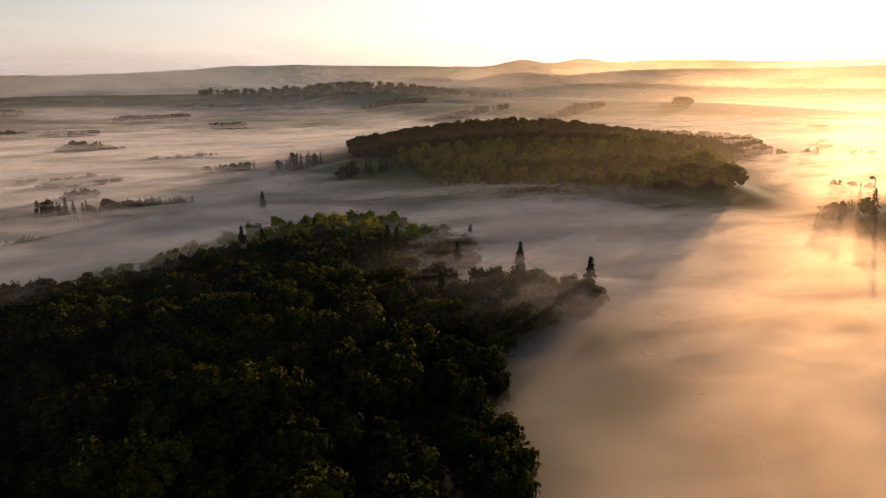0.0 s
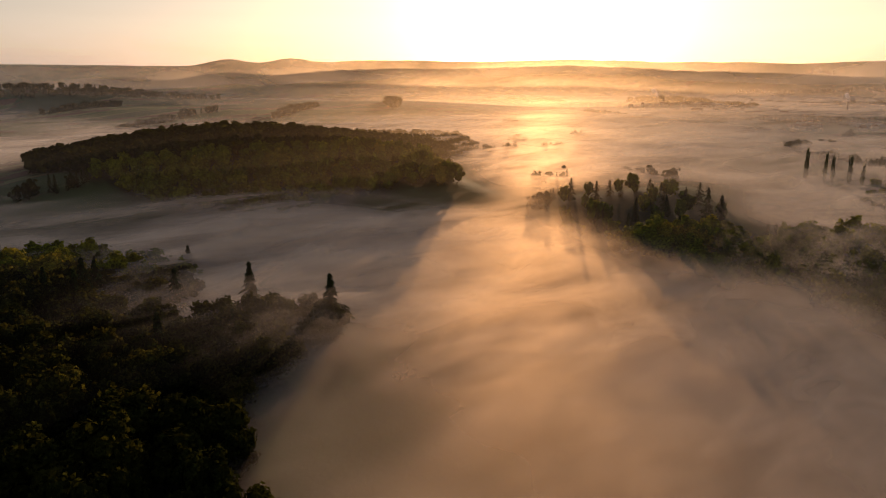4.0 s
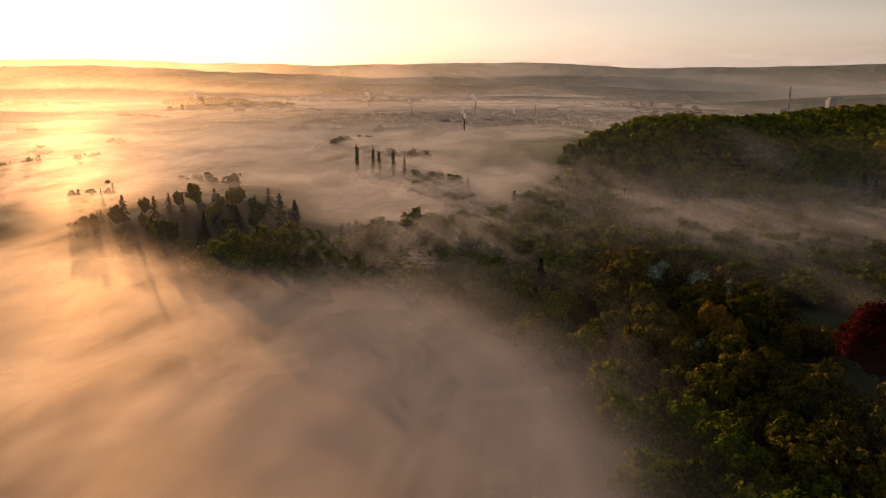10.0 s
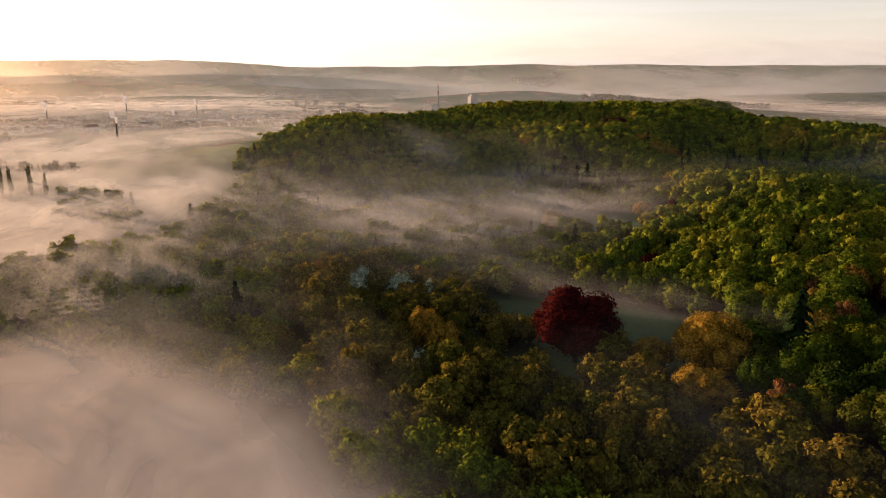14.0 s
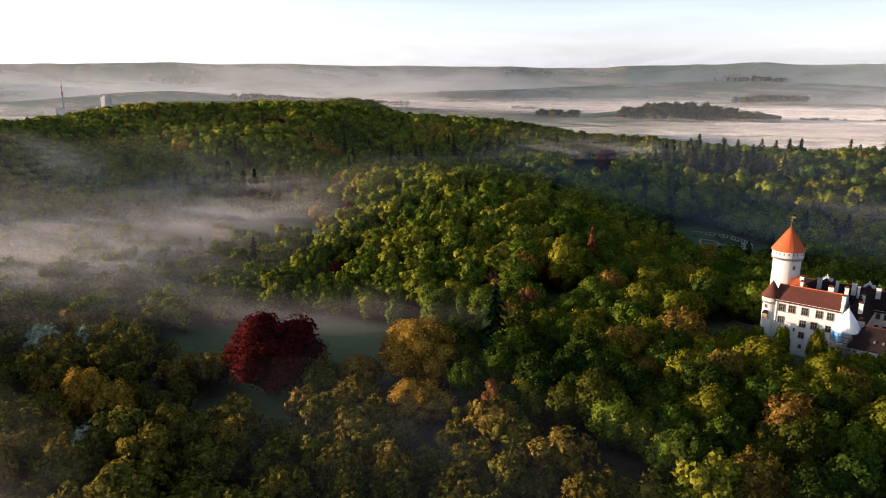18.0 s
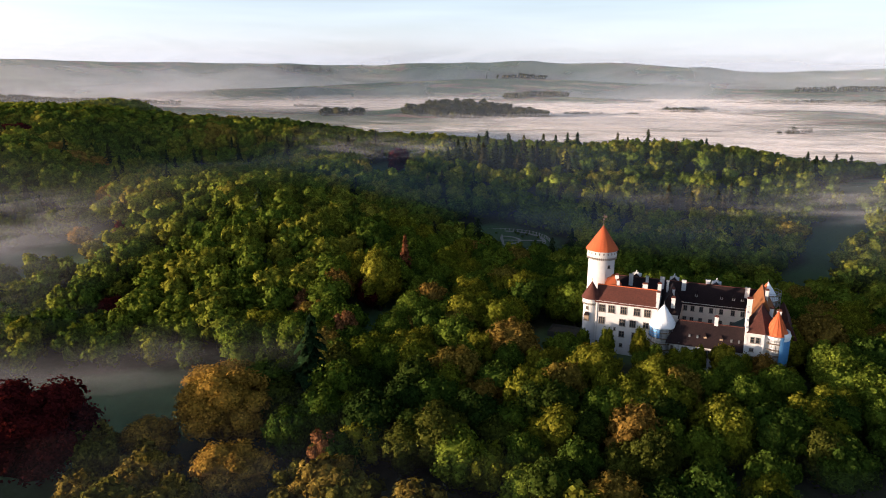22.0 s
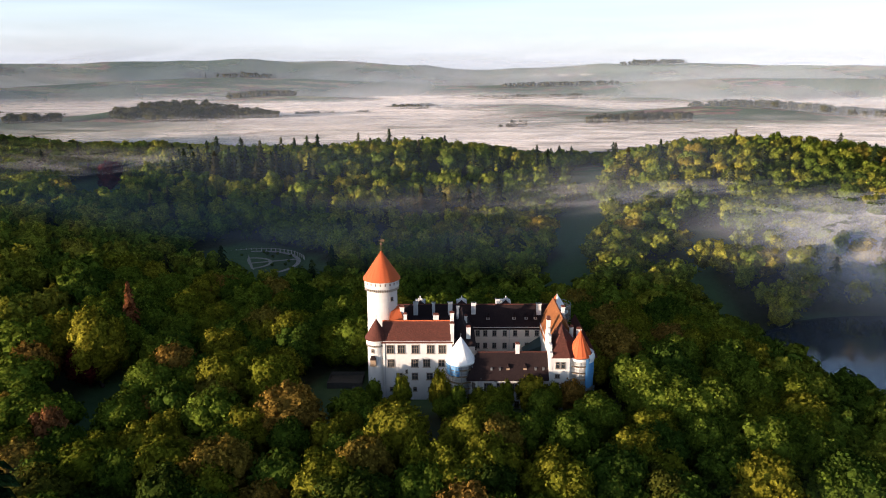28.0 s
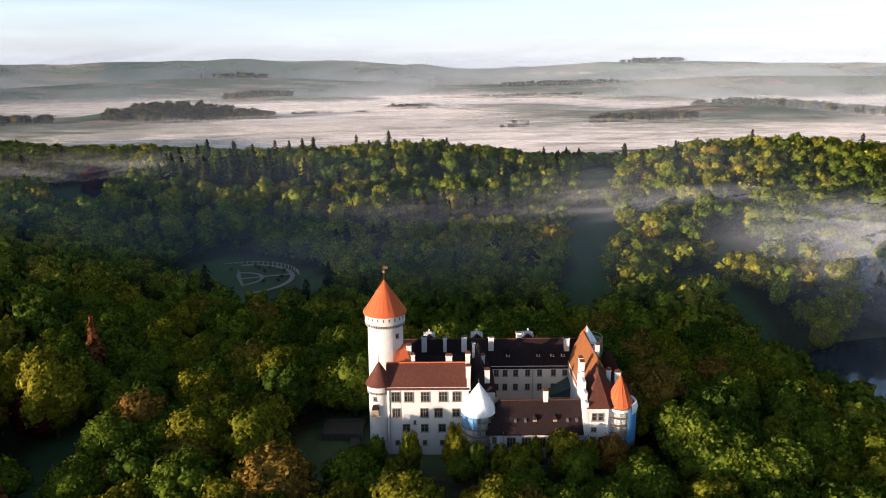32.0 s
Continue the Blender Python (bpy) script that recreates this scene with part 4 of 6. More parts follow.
back = part("back_wing", boxes((3.0, 5.0, BASE, 54.0, 17.0, 12.0), (29.0, 4.86, 11.7, 51.0, 5.0, 12.0), (29.0, 4.9, 7.9, 51.0, 5.0, 8.1)), court_wall, castle, "cream-rendered wing along the court")
part("roof", gable_roof(3.0, 5.0, 54.5, 17.0, 12.0, 17.9), roof_dark, back, "long dark weathered tiled roof")
part("ridge_tiles", boxes((2.6, 10.85, 17.8, 54.9, 11.15, 18.05)), roof_brown, back)
for x in (30.6, 33.1, 36.1, 39.5, 42.9, 46.8, 50.0):
    window(back, x, 4.95, 9.9, 1.0, 1.6, 2)
    window(back, x, 4.95, 5.6, 1.0, 1.6, 2)
for x in (33.1, 37.8, 42.9):
    window(back, x, 4.95, 0.6, 1.1, 1.6, 2)
part("downpipe", boxes((40.9, 4.75, 0, 41.05, 4.9, 12)), metal, back)
for x, y, z1 in ((10.2, 8.6, 19.6), (16.1, 8.6, 19.4), (21.6, 8.6, 19.6), (29.3, 8.8, 19.3), (37.5, 11.6, 19.6), (50.9, 8.6, 19.0)):
    chimney(back, x, y, 14.6, z1, 1.5 if x != 16.1 else 1.0, 1.0, False)
for x in (11.5, 25.5, 40.4):
    d = part("stepped_dormer", boxes((x - 1.7, 13.6, 14.5, x + 1.7, 16.5, 18.0), (x - 1.35, 13.6, 18.0, x - 0.95, 14.1, 18.6), (x - 0.75, 13.6, 18.0, x - 0.2, 14.1, 19.1), (x + 0.2, 13.6, 18.0, x + 0.75, 14.1, 19.1), (x + 0.95, 13.6, 18.0, x + 1.35, 14.1, 18.6), (x - 0.2, 13.7, 18.0, x + 0.2, 14.0, 19.9)), render_wall, back)
    part("roof", gable_roof(x - 1.7, 12.0, x + 1.7, 16.5, 17.0, 18.5, "y", 0, 0, 0.1, 0.15), roof_dark, d)
for x, y, z in ((34.0, 7.6, 14.7), (42.6, 7.6, 14.7), (46.6, 7.6, 14.7), (25.4, 7.6, 14.7), (49.6, 7.6, 14.7)):
    d = part("dormer", boxes((x - 0.45, y - 1.2, z - 0.6, x + 0.45, y + 0.6, z + 0.5)), court_wall, back)
    part("roof", gable_roof(x - 0.45, y - 1.25, x + 0.45, y + 0.9, z + 0.5, z + 1.1, "y", 0, 0, 0.12, 0.08), roof_dark, d)
    window(d, x, y - 1.22, z, 0.45, 0.6, 1, 0, 0.06)
loggia = part("loggia", boxes((45.5, 1.0, 4.0, 51.0, 4.9, 4.3)), court_wall, castle, "arcaded court gallery under a dark green roof")
part("roof", solid([[(45.2, 0.6, 4.8), (51.0, 0.6, 7.2), (51.0, 4.9, 8.8), (45.2, 4.9, 4.9)], [(45.2, 0.6, 4.5), (45.2, 4.9, 4.5), (51.0, 4.9, 4.5), (51.0, 0.6, 4.5)], [(45.2, 0.6, 4.5), (51.0, 0.6, 4.5), (51.0, 0.6, 7.2), (45.2, 0.6, 4.8)],
                    [(45.2, 4.9, 4.5), (45.2, 0.6, 4.5), (45.2, 0.6, 4.8), (45.2, 4.9, 4.9)], [(51.0, 0.6, 4.5), (51.0, 4.9, 4.5), (51.0, 4.9, 8.8), (51.0, 0.6, 7.2)], [(51.0, 4.9, 4.5), (45.2, 4.9, 4.5), (45.2, 4.9, 4.9), (51.0, 4.9, 8.8)]]), roof_green, loggia)
for x in (45.8, 47.4, 49.0, 50.6):
    part("column", lathe([(0.3, 0.0), (0.22, 0.3), (0.18, 2.8), (0.3, 3.2), (0.32, 4.0)], 10, x, 1.2), stone, loggia)

# the low wing in front of the court
low = part("low_wing", prism([(27.0, -19.5), (29.5, -21.5), (51.0, -21.5), (51.0, -11.5), (27.0, -11.5)], BASE, 6.2), render_wall, castle, "low white wing with a steep dark roof")
part("roof", gable_roof(26.6, -21.5, 51.0, -11.5, 6.2, 12.3, "x", 3.0, 0), roof_dark, low, "steep dark brown tiled roof")
part("ridge_tiles", boxes((29.5, -16.65, 12.2, 51.0, -16.35, 12.45)), roof_brown, low)
for x in (32.4, 36.1, 39.9, 43.4, 47.2):
    window(low, x, -21.55, 3.3, 1.9, 2.3, 3)
window(low, 28.3, -20.6, 3.4, 0.8, 1.4, 2, -39)
for x in (32.4, 36.1, 41.0, 46.0):
    window(low, x, -21.55, -2.2, 1.0, 1.6, 2)
part("downpipe", boxes((30.3, -21.75, -6, 30.45, -21.6, 6.2)), metal, low)
chimney(low, 41.4, -16.4, 11.0, 15.0, 1.2, 1.0)
for x in (33.5, 36.0, 46.5, 48.8):
    part("skylight", boxes((x - 0.3, -20.1, 7.9, x + 0.3, -19.4, 8.75)), metal, low)
for x in (38.4, 43.4):
    d = part("dormer", boxes((x - 0.5, -20.0, 7.6, x + 0.5, -17.8, 8.9)), plank, low)
    part("roof", gable_roof(x - 0.5, -20.0, x + 0.5, -17.6, 8.9, 9.6, "y", 0, 0, 0.12, 0.08), roof_dark, d)

# the right-hand wing with its pavilion
pav = part("pavilion", prism([(51.0, -22.5), (56.0, -22.5), (60.2, -19.0), (60.2, 8.0), (51.0, 8.0)], BASE, 13.0), render_wall, castle, "tall white end pavilion")
part("roof", solid([[(50.6, -22.9, 12.9), (56.2, -22.9, 12.9), (54.5, -16, 19.6)], [(56.2, -22.9, 12.9), (60.6, -19.2, 12.9), (54.9, -14, 19.8), (54.5, -16, 19.6)], [(60.6, -19.2, 12.9), (60.6, -11.0, 12.9), (54.9, -11, 19.8), (54.9, -14, 19.8)],
                    [(50.6, -22.9, 12.9), (54.5, -16, 19.6), (54.9, -14, 19.8), (54.9, -11, 19.8), (50.6, -11, 12.9)], [(50.6, -11, 12.9), (54.9, -11, 19.8), (60.6, -11, 12.9)],
                    [(50.6, -22.9, 12.9), (50.6, -11, 12.9), (60.6, -11, 12.9), (60.6, -19.2, 12.9), (56.2, -22.9, 12.9)]]), roof_brown, pav, "brown-red hipped tile roof")
part("rear_roof", gable_roof(51.2, -11.0, 60.2, 9.0, 13.0, 20.8, "y"), roof_amber, pav, "steep sunlit roof of blotched amber-brown tiles")
part("ridge_tiles", boxes((55.55, -11.0, 20.7, 55.85, 9.0, 20.95)), roof_brown, pav)
for x, z, w, h in ((52.5, 10.6, 0.9, 1.7), (54.1, 10.6, 0.9, 1.7), (52.5, 7.2, 1.0, 0.8), (52.5, 4.4, 0.9, 1.2), (54.4, 4.4, 0.9, 1.2)):
    window(pav, x, -22.55, z, w, h, 2 if w > 0.9 else 1)
for z, h in ((10.6, 1.7), (7.2, 0.8), (3.6, 1.2)):
    window(pav, 58.1, -20.78, z, 0.9, h, 1, 40)
crow = part("stepped_gable", boxes((50.3, -22.6, 5.5, 51.0, -20.8, 14.4), (50.3, -20.8, 6, 51.0, -18.6, 16.2), (50.3, -18.6, 6, 51.0, -16.2, 18.2), (50.3, -16.2, 6, 51.0, -13.5, 19.6), (50.3, -13.5, 6, 51.0, -11.5, 17.6)), render_wall, pav, "tall white stepped gable wall")
chimney(crow, 50.65, -14.6, 19, 22.0, 1.0, 1.4)
chimney(pav, 51.6, -8.0, 12.5, 20.2, 1.0, 1.2)
chimney(pav, 56.3, -6.0, 18, 23.0, 1.0, 1.0)
chimney(pav, 57.8, -13.0, 14, 19.0, 1.1, 1.0)
chimney(pav, 60.0, -13.5, 12, 18.6, 1.4, 1.0)
annex = part("side_wing", boxes((60.2, -12.0, BASE, 66.0, 9.0, 9.5)), render_wall, castle)
part("roof", gable_roof(60.2, -12.0, 66.0, 9.0, 9.6, 15.0, "y"), roof_brown, annex, "dark red tiled side roof")

# the turret under repair at the front, roofed with white sheeting
bastion = part("wrapped_turret", lathe([(3.5, BASE), (3.35, 0), (3.3, 10.6)], 40, 24.5, -16.6), render_wall, castle, "round white turret wrapped in sheeting")
wrap = part("sheeting", lathe([(4.3, 9.4), (4.55, 9.9), (4.1, 10.8), (2.9, 12.9), (1.4, 15.2), (0.1, 17.0)], 22, 24.5, -16.6), tarp, bastion, "taut white plastic cone over the roof")
part("seams", ribs(24.5, -16.6, 4.15, 10.75, 0.1, 17.05, 11, 0.06), tarp, wrap)
part("pole_tip", lathe([(0.08, 16.8), (0.05, 18.2), (0, 18.3)], 6, 24.5, -16.6), metal, bastion)
part("netting", lathe([(4.3, 6.2), (4.35, 8.2), (4.3, 9.6)], 12, 24.5, -16.6, 165, 265), net_blue, bastion, "blue scaffold netting")
scaffold(bastion, 24.5, -16.6, 3.6, BASE + 4, 9.4, 180, 320, 7, "steel scaffold with plank decks")
window(bastion, 27.2, -18.6, 8.6, 0.8, 1.1, 1, 52)

# the right front turret behind netting
rt = part("netted_turret", lathe([(3.2, BASE), (3.0, -2), (2.95, 12.4)], 40, 59.4, -19.0), render_wall, castle, "round turret behind blue netting and scaffold")
rcone = part("turret_roof", lathe([(3.0, 12.3), (3.6, 12.5), (3.5, 13.0), (2.1, 15.8), (0.9, 18.2), (0.08, 20.0)], 16, 59.4, -19.0), roof_red, rt, "orange tiled polygonal cone")
part("seams", ribs(59.4, -19.0, 3.5, 13.0, 0.05, 20.0, 16, 0.06), roof_red, rcone)
part("finial", lathe([(0.07, 19.9), (0.05, 21.2), (0, 21.3)], 6, 59.4, -19.0), gilt, rt)
part("netting", lathe([(4.25, 3.5), (4.3, 8), (4.25, 12.6)], 16, 59.4, -19.0, -75, 60), net_blue, rt, "blue scaffold netting")
part("sheeting", lathe([(4.3, 11.2), (4.5, 12.4), (4.1, 13.6), (3.6, 13.4)], 20, 59.4, -19.0, -60, 120), tarp, rt, "white sheeting round the eaves")
part("guard", lathe([(3.4, 11.4), (3.9, 12.4), (3.8, 12.4), (3.35, 11.4)], 20, 59.4, -19.0, 180, 300), tarp, rt)
scaffold(rt, 59.4, -19.0, 3.3, BASE + 4, 12.0, -150, 60, 9, "steel scaffold with plank decks")

# the rear turret, half re-tiled
bt = part("rear_turret", lathe([(3.4, BASE), (3.2, 14.2)], 36, 57.7, 14.4), render_wall, castle, "rear turret with a half-finished roof")
part("turret_roof", lathe([(3.9, 13.9), (3.8, 14.3), (1.9, 17.6), (0.08, 20.3)], 20, 57.7, 14.4, 150, 255), roof_red, bt, "newly tiled orange side of the cone")
part("sheeting", lathe([(4.0, 13.9), (3.9, 14.3), (1.95, 17.6), (0.09, 20.4)], 20, 57.7, 14.4, -105, 150), tarp, bt, "white sheeted side of the cone")
part("finial", lathe([(0.07, 20.2), (0.05, 21.4), (0, 21.5)], 6, 57.7, 14.4), gilt, bt)
scaffold(bt, 57.7, 14.4, 3.9, 8.0, 16.4, -110, 60, 8, "steel scaffold with plank decks")

# the approach bridge and terrace beside the tower
terrace = thing("terrace", "stone terrace with low parapet walls beside the castle", "terrace", at=(0, 0, 0))
part("deck", boxes((-17, -8, -12, -6.5, 0.0, -2.4)), shaded_stone, terrace)
part("parapet", boxes((-17.3, -8.3, -12, -16.9, 0.2, -1.4)), shaded_stone, terrace)
part("parapet", boxes((-16.9, -8.3, -12, -6.4, -7.9, -1.4)), shaded_stone, terrace)
part("parapet", boxes((-16.9, -0.2, -12, -6.4, 0.2, -1.4)), shaded_stone, terrace)
part("ramp", solid([[(-9.5, -8.4, -2.6), (-7.0, -8.4, -2.6), (-3.2, -34, -8), (-6.2, -34, -8)], [(-9.5, -8.4, -12), (-6.2, -34, -10), (-3.2, -34, -10), (-7.0, -8.4, -12)], [(-9.5, -8.4, -12), (-9.5, -8.4, -2.6), (-6.2, -34, -8), (-6.2, -34, -10)],
                    [(-7.0, -8.4, -2.6), (-7.0, -8.4, -12), (-3.2, -34, -10), (-3.2, -34, -8)], [(-9.5, -8.4, -2.6), (-9.5, -8.4, -12), (-7.0, -8.4, -12), (-7.0, -8.4, -2.6)], [(-6.2, -34, -8), (-3.2, -34, -8), (-3.2, -34, -10), (-6.2, -34, -10)]]), shaded_stone, terrace)

# a car by the low wing
car = thing("car", "small white car parked below the castle wall", "car", at=(35.6, -26.0, float(land(35.6, -26.0))))
body_bm = bmesh.new()
box(body_bm, -2.0, -0.85, 0.35, 2.0, 0.85, 0.85)
box(body_bm, -1.2, -0.72, 0.85, 1.0, 0.72, 1.42)
bmesh.ops.bevel(body_bm, geom=list(body_bm.edges), offset=0.12, segments=2, affect="EDGES")
car_body = part("body", body_bm, tarp, car)
part("windscreen", boxes((0.98, -0.62, 0.92, 1.06, 0.62, 1.34)), glass, car_body)
part("rear_window", boxes((-1.26, -0.62, 0.92, -1.18, 0.62, 1.34)), glass, car_body)
for y in (-0.75, 0.68):
    part("side_window", boxes((-1.0, y, 0.92, 0.85, y + 0.07, 1.32)), glass, car_body)
for x in (-1.25, 1.25):
    for y in (-0.88, 0.68):
        w = part("wheel", bmesh.new(), roof_dark, car)
        bm = lathe([(0.32, 0), (0.32, 0.2)], 16)
        bmesh.ops.holes_fill(bm, edges=bm.edges)
        ob = part("tyre", bm, roof_dark, w)
        ob.matrix_basis = pose(x, y + 0.2, 0.32, 90, 0, 0)

# ---------------------------------------------------------------- trees
def crown_arrays(seed, tufts, size, lobes, tall=0.8, ragged=0.05, fine=2):
    """Leaf tufts over a dome of rounded lobes, one unit high and wide; returns corners and faces."""
    r = np.random.RandomState(seed)
    cs = [(0, 0, 0.60, 0.33), (0, 0, 0.42, 0.34)]
    for k in range(lobes):
        a, e = k * 2.4 + r.uniform(-0.5, 0.5), math.asin(-0.35 + 1.3 * (k + 0.5) / lobes)
        d = r.uniform(0.30, 0.38)
        cs.append((d * math.cos(e) * math.cos(a), d * math.cos(e) * math.sin(a), 0.52 + 0.36 * math.sin(e) * tall / 0.8, r.uniform(0.11, 0.19)))
    cs = np.array(cs)
    weight = cs[:, 3] ** 2
    weight[:2] *= 0.35
    pick = r.choice(len(cs), tufts, p=weight / weight.sum())
    mid = np.array([0, 0, 0.45])
    n = r.normal(size=(tufts, 3))
    out = cs[pick, :3] - mid
    out /= np.linalg.norm(out, axis=1)[:, None] + 1e-6
    n /= np.linalg.norm(n, axis=1)[:, None]
    n = n + out * 0.7 + np.array([0, 0, 0.25])
    n /= np.linalg.norm(n, axis=1)[:, None]
    p = cs[pick, :3] + n * (cs[pick, 3] * r.uniform(0.86, 1.10, tufts))[:, None] + r.normal(size=n.shape) * ragged * 0.25
    face = n + r.normal(size=n.shape) * 0.5
    face /= np.linalg.norm(face, axis=1)[:, None]
    t = np.cross(face, r.normal(size=n.shape))
    t /= np.linalg.norm(t, axis=1)[:, None]
    b = np.cross(face, t)
    s = size * r.uniform(0.55, 1.3, tufts)[:, None]
    v = np.stack([p - t * s, p + b * s * 0.75, p + t * s, p - b * s * 0.75], 1).reshape(-1, 3)
    f = np.arange(tufts * 4).reshape(-1, 4)
    bm = bmesh.new()
    for k, (x, y, z, rad) in enumerate(cs if lobes > 3 else cs[:2]):
        bmesh.ops.create_icosphere(bm, subdivisions=fine if k < 2 else 1, radius=rad * (0.9 if k < 2 else 0.88), matrix=Matrix.Translation((x, y, z)))
    bm.verts.index_update()
    cv = np.array([w.co[:] for w in bm.verts])
    cv += r.normal(size=cv.shape) * 0.010
    cf = np.array([[w.index for w in g.verts] for g in bm.faces]) + len(v)
    bm.free()
    # away from the nearest lobe, eased toward the whole dome
    own = np.concatenate([np.repeat(n, 4, 0), cv - np.array([0, 0, 0.45])])
    own /= np.linalg.norm(own, axis=1)[:, None] + 1e-6
    allv = np.concatenate([v, cv])
    dome = allv - np.array([0, 0, 0.42])
    dome /= np.linalg.norm(dome, axis=1)[:, None] + 1e-6
    return allv, f, cf, own * 0.6 + dome * 0.4


def spruce_arrays(seed, tiers, per, ragged=0.25, girth=0.17):
    """A conifer one unit high: drooping boughs in tiers round the stem."""
    r = np.random.RandomState(seed)
    v, f = [], []
    for k in range(tiers):
        h = 0.08 + 0.90 * (k / tiers) ** 0.9
        rad = (girth * (1 - h) ** 0.8 + 0.012) * (1.22 if k % 2 else 0.78)
        for j in range(per):
            a = 2 * math.pi * (j + r.uniform(0, 1)) / per
            q = rad * r.uniform(1 - ragged, 1 + ragged)
            w = q * 0.27 + 0.010
            dx, dy = math.cos(a), math.sin(a)
            n = len(v)
            v += [(0.01 * dx, 0.01 * dy, h + 0.03), (q * 0.6 * dx - w * dy, q * 0.6 * dy + w * dx, h - 0.008), (q * dx, q * dy, h - 0.045 - 0.035 * r.rand()), (q * 0.6 * dx + w * dy, q * 0.6 * dy - w * dx, h - 0.008)]
            f.append((n, n + 1, n + 2, n + 3))
    v = np.array(v)
    return v, np.array(f), np.zeros((0, 3), int), v * np.array([1, 1, 0]) * 4 + np.array([0, 0, 0.35])


def trunk_arrays(height, foot, top, limbs, seed):
    """A tapered, slightly crooked stem with limbs."""
    r = np.random.RandomState(seed)
    v, f = [], []

    def tube(p0, p1, r0, r1, seg=6):
        p0, p1 = np.array(p0, float), np.array(p1, float)
        d = (p1 - p0) / np.linalg.norm(p1 - p0)
        u = np.cross(d, (0.3, 0.9, 0.2))
        u /= np.linalg.norm(u)
        w = np.cross(d, u)
        n = len(v)
        for p, rad in ((p0, r0), (p1, r1)):
            for i in range(seg):
                a = 2 * math.pi * i / seg
                v.append(tuple(p + rad * (math.cos(a) * u + math.sin(a) * w)))
        for i in range(seg):
            j = (i + 1) % seg
            f.append((n + i, n + j, n + seg + j, n + seg + i))

    bend = r.normal(size=2) * 0.02
    m = (bend[0], bend[1], height * 0.5)
    tube((0, 0, 0), m, foot, (foot + top) / 2)
    tube(m, (0, 0, height), (foot + top) / 2, top)
    for k in range(limbs):
        a, z = k * 2.4 + r.uniform(-0.3, 0.3), height * r.uniform(0.55, 0.95)
        q = r.uniform(0.16, 0.28)
        tube((0, 0, z), (q * math.cos(a), q * math.sin(a), z + r.uniform(0.1, 0.2)), top, top * 0.35, 5)
    return np.array(v), np.array(f)


def mesh_of(name, v, quads, tris, outward, material):
    me = bpy.data.meshes.new(name)
    nq, nt = len(quads), len(tris)
    me.vertices.add(len(v))
    me.vertices.foreach_set("co", np.asarray(v, np.float32).ravel())
    me.loops.add(nq * 4 + nt * 3)
    me.loops.foreach_set("vertex_index", np.concatenate([np.asarray(quads, np.int32).ravel(), np.asarray(tris, np.int32).ravel()]))
    me.polygons.add(nq + nt)
    starts = np.concatenate([np.arange(nq) * 4, nq * 4 + np.arange(nt) * 3])
    me.polygons.foreach_set("loop_start", starts.astype(np.int32))
    me.materials.append(material)
    me.update(calc_edges=True)
    if outward is not None:
        me.attributes.new("outward", "FLOAT_VECTOR", "POINT").data.foreach_set("vector", np.asarray(outward, np.float32).ravel())
    return me


def scatter(name, spots, shapes, material, label, category, group=""):
    """Many plants of one kind in one mesh: rows of x, y, z, height, width, turn."""
    spots = np.asarray(spots, float)
    vs, qs, ts, tone, outs, base = [], [], [], [], [], 0
    mood = np.random.RandomState(len(spots))
    for k, (v, q, t, o) in enumerate(shapes):
        s = spots[k :: len(shapes)]
        if not len(s):
            continue
        c, n = np.cos(s[:, 5])[:, None], np.sin(s[:, 5])[:, None]
        w = np.stack([(v[None, :, 0] * c - v[None, :, 1] * n) * s[:, 4, None] + s[:, 0, None],
                      (v[None, :, 0] * n + v[None, :, 1] * c) * s[:, 4, None] + s[:, 1, None], v[None, :, 2] * s[:, 3, None] + s[:, 2, None]], -1)
        off = base + np.arange(len(s))[:, None, None] * len(v)
        vs.append(w.reshape(-1, 3))
        qs.append((q[None] + off).reshape(-1, 4))
        if len(t):
            ts.append((t[None] + off).reshape(-1, 3))
        patch = 0.5 + 0.5 * noise2(s[:, 0] / 35, s[:, 1] / 35, 91, 3)
        tone.append(np.repeat(np.clip(0.55 * mood.rand(len(s)) + 0.45 * patch, 0, 1), len(v)))
        outs.append(np.stack([o[None, :, 0] * c - o[None, :, 1] * n, o[None, :, 0] * n + o[None, :, 1] * c, np.repeat(o[None, :, 2], len(s), 0)], -1).reshape(-1, 3))
        base += len(v) * len(s)
    tri = np.concatenate(ts) if ts else np.zeros((0, 3), int)
    me = mesh_of(name, np.concatenate(vs), np.concatenate(qs), tri, np.concatenate(outs), material)
    me.attributes.new("tone", "FLOAT", "POINT").data.foreach_set("value", np.concatenate(tone))
    return tagged(new(name, me), label, category, group, "stuff")


def tree_kind(name, label, category, group, shape, trunk, leaf):
    """One tree with a trunk and a crown, one unit high, to be copied."""
    root = thing(name, label, category, group, (0, 0, -400))
    for part_name, me in (("trunk", trunk), ("crown", mesh_of("crown", *shape, leaf))):
        ob = new(part_name, me)
        ob.parent = root
    return root


def plant(kind, x, y, height, width, turn=None, sink=0.4, r=np.random.RandomState(77)):
    turn = r.uniform(0, 6.28) if turn is None else turn
    m = Matrix.LocRotScale((x, y, float(land(x, y)) - sink), Euler((0, 0, turn)), None) @ Matrix.Diagonal((width, width, height, 1))
    ob = copy_thing(kind, m)
    return ob


def drop_kind(kind):
    for o in (*kind.children_recursive, kind):
        bpy.data.objects.remove(o)


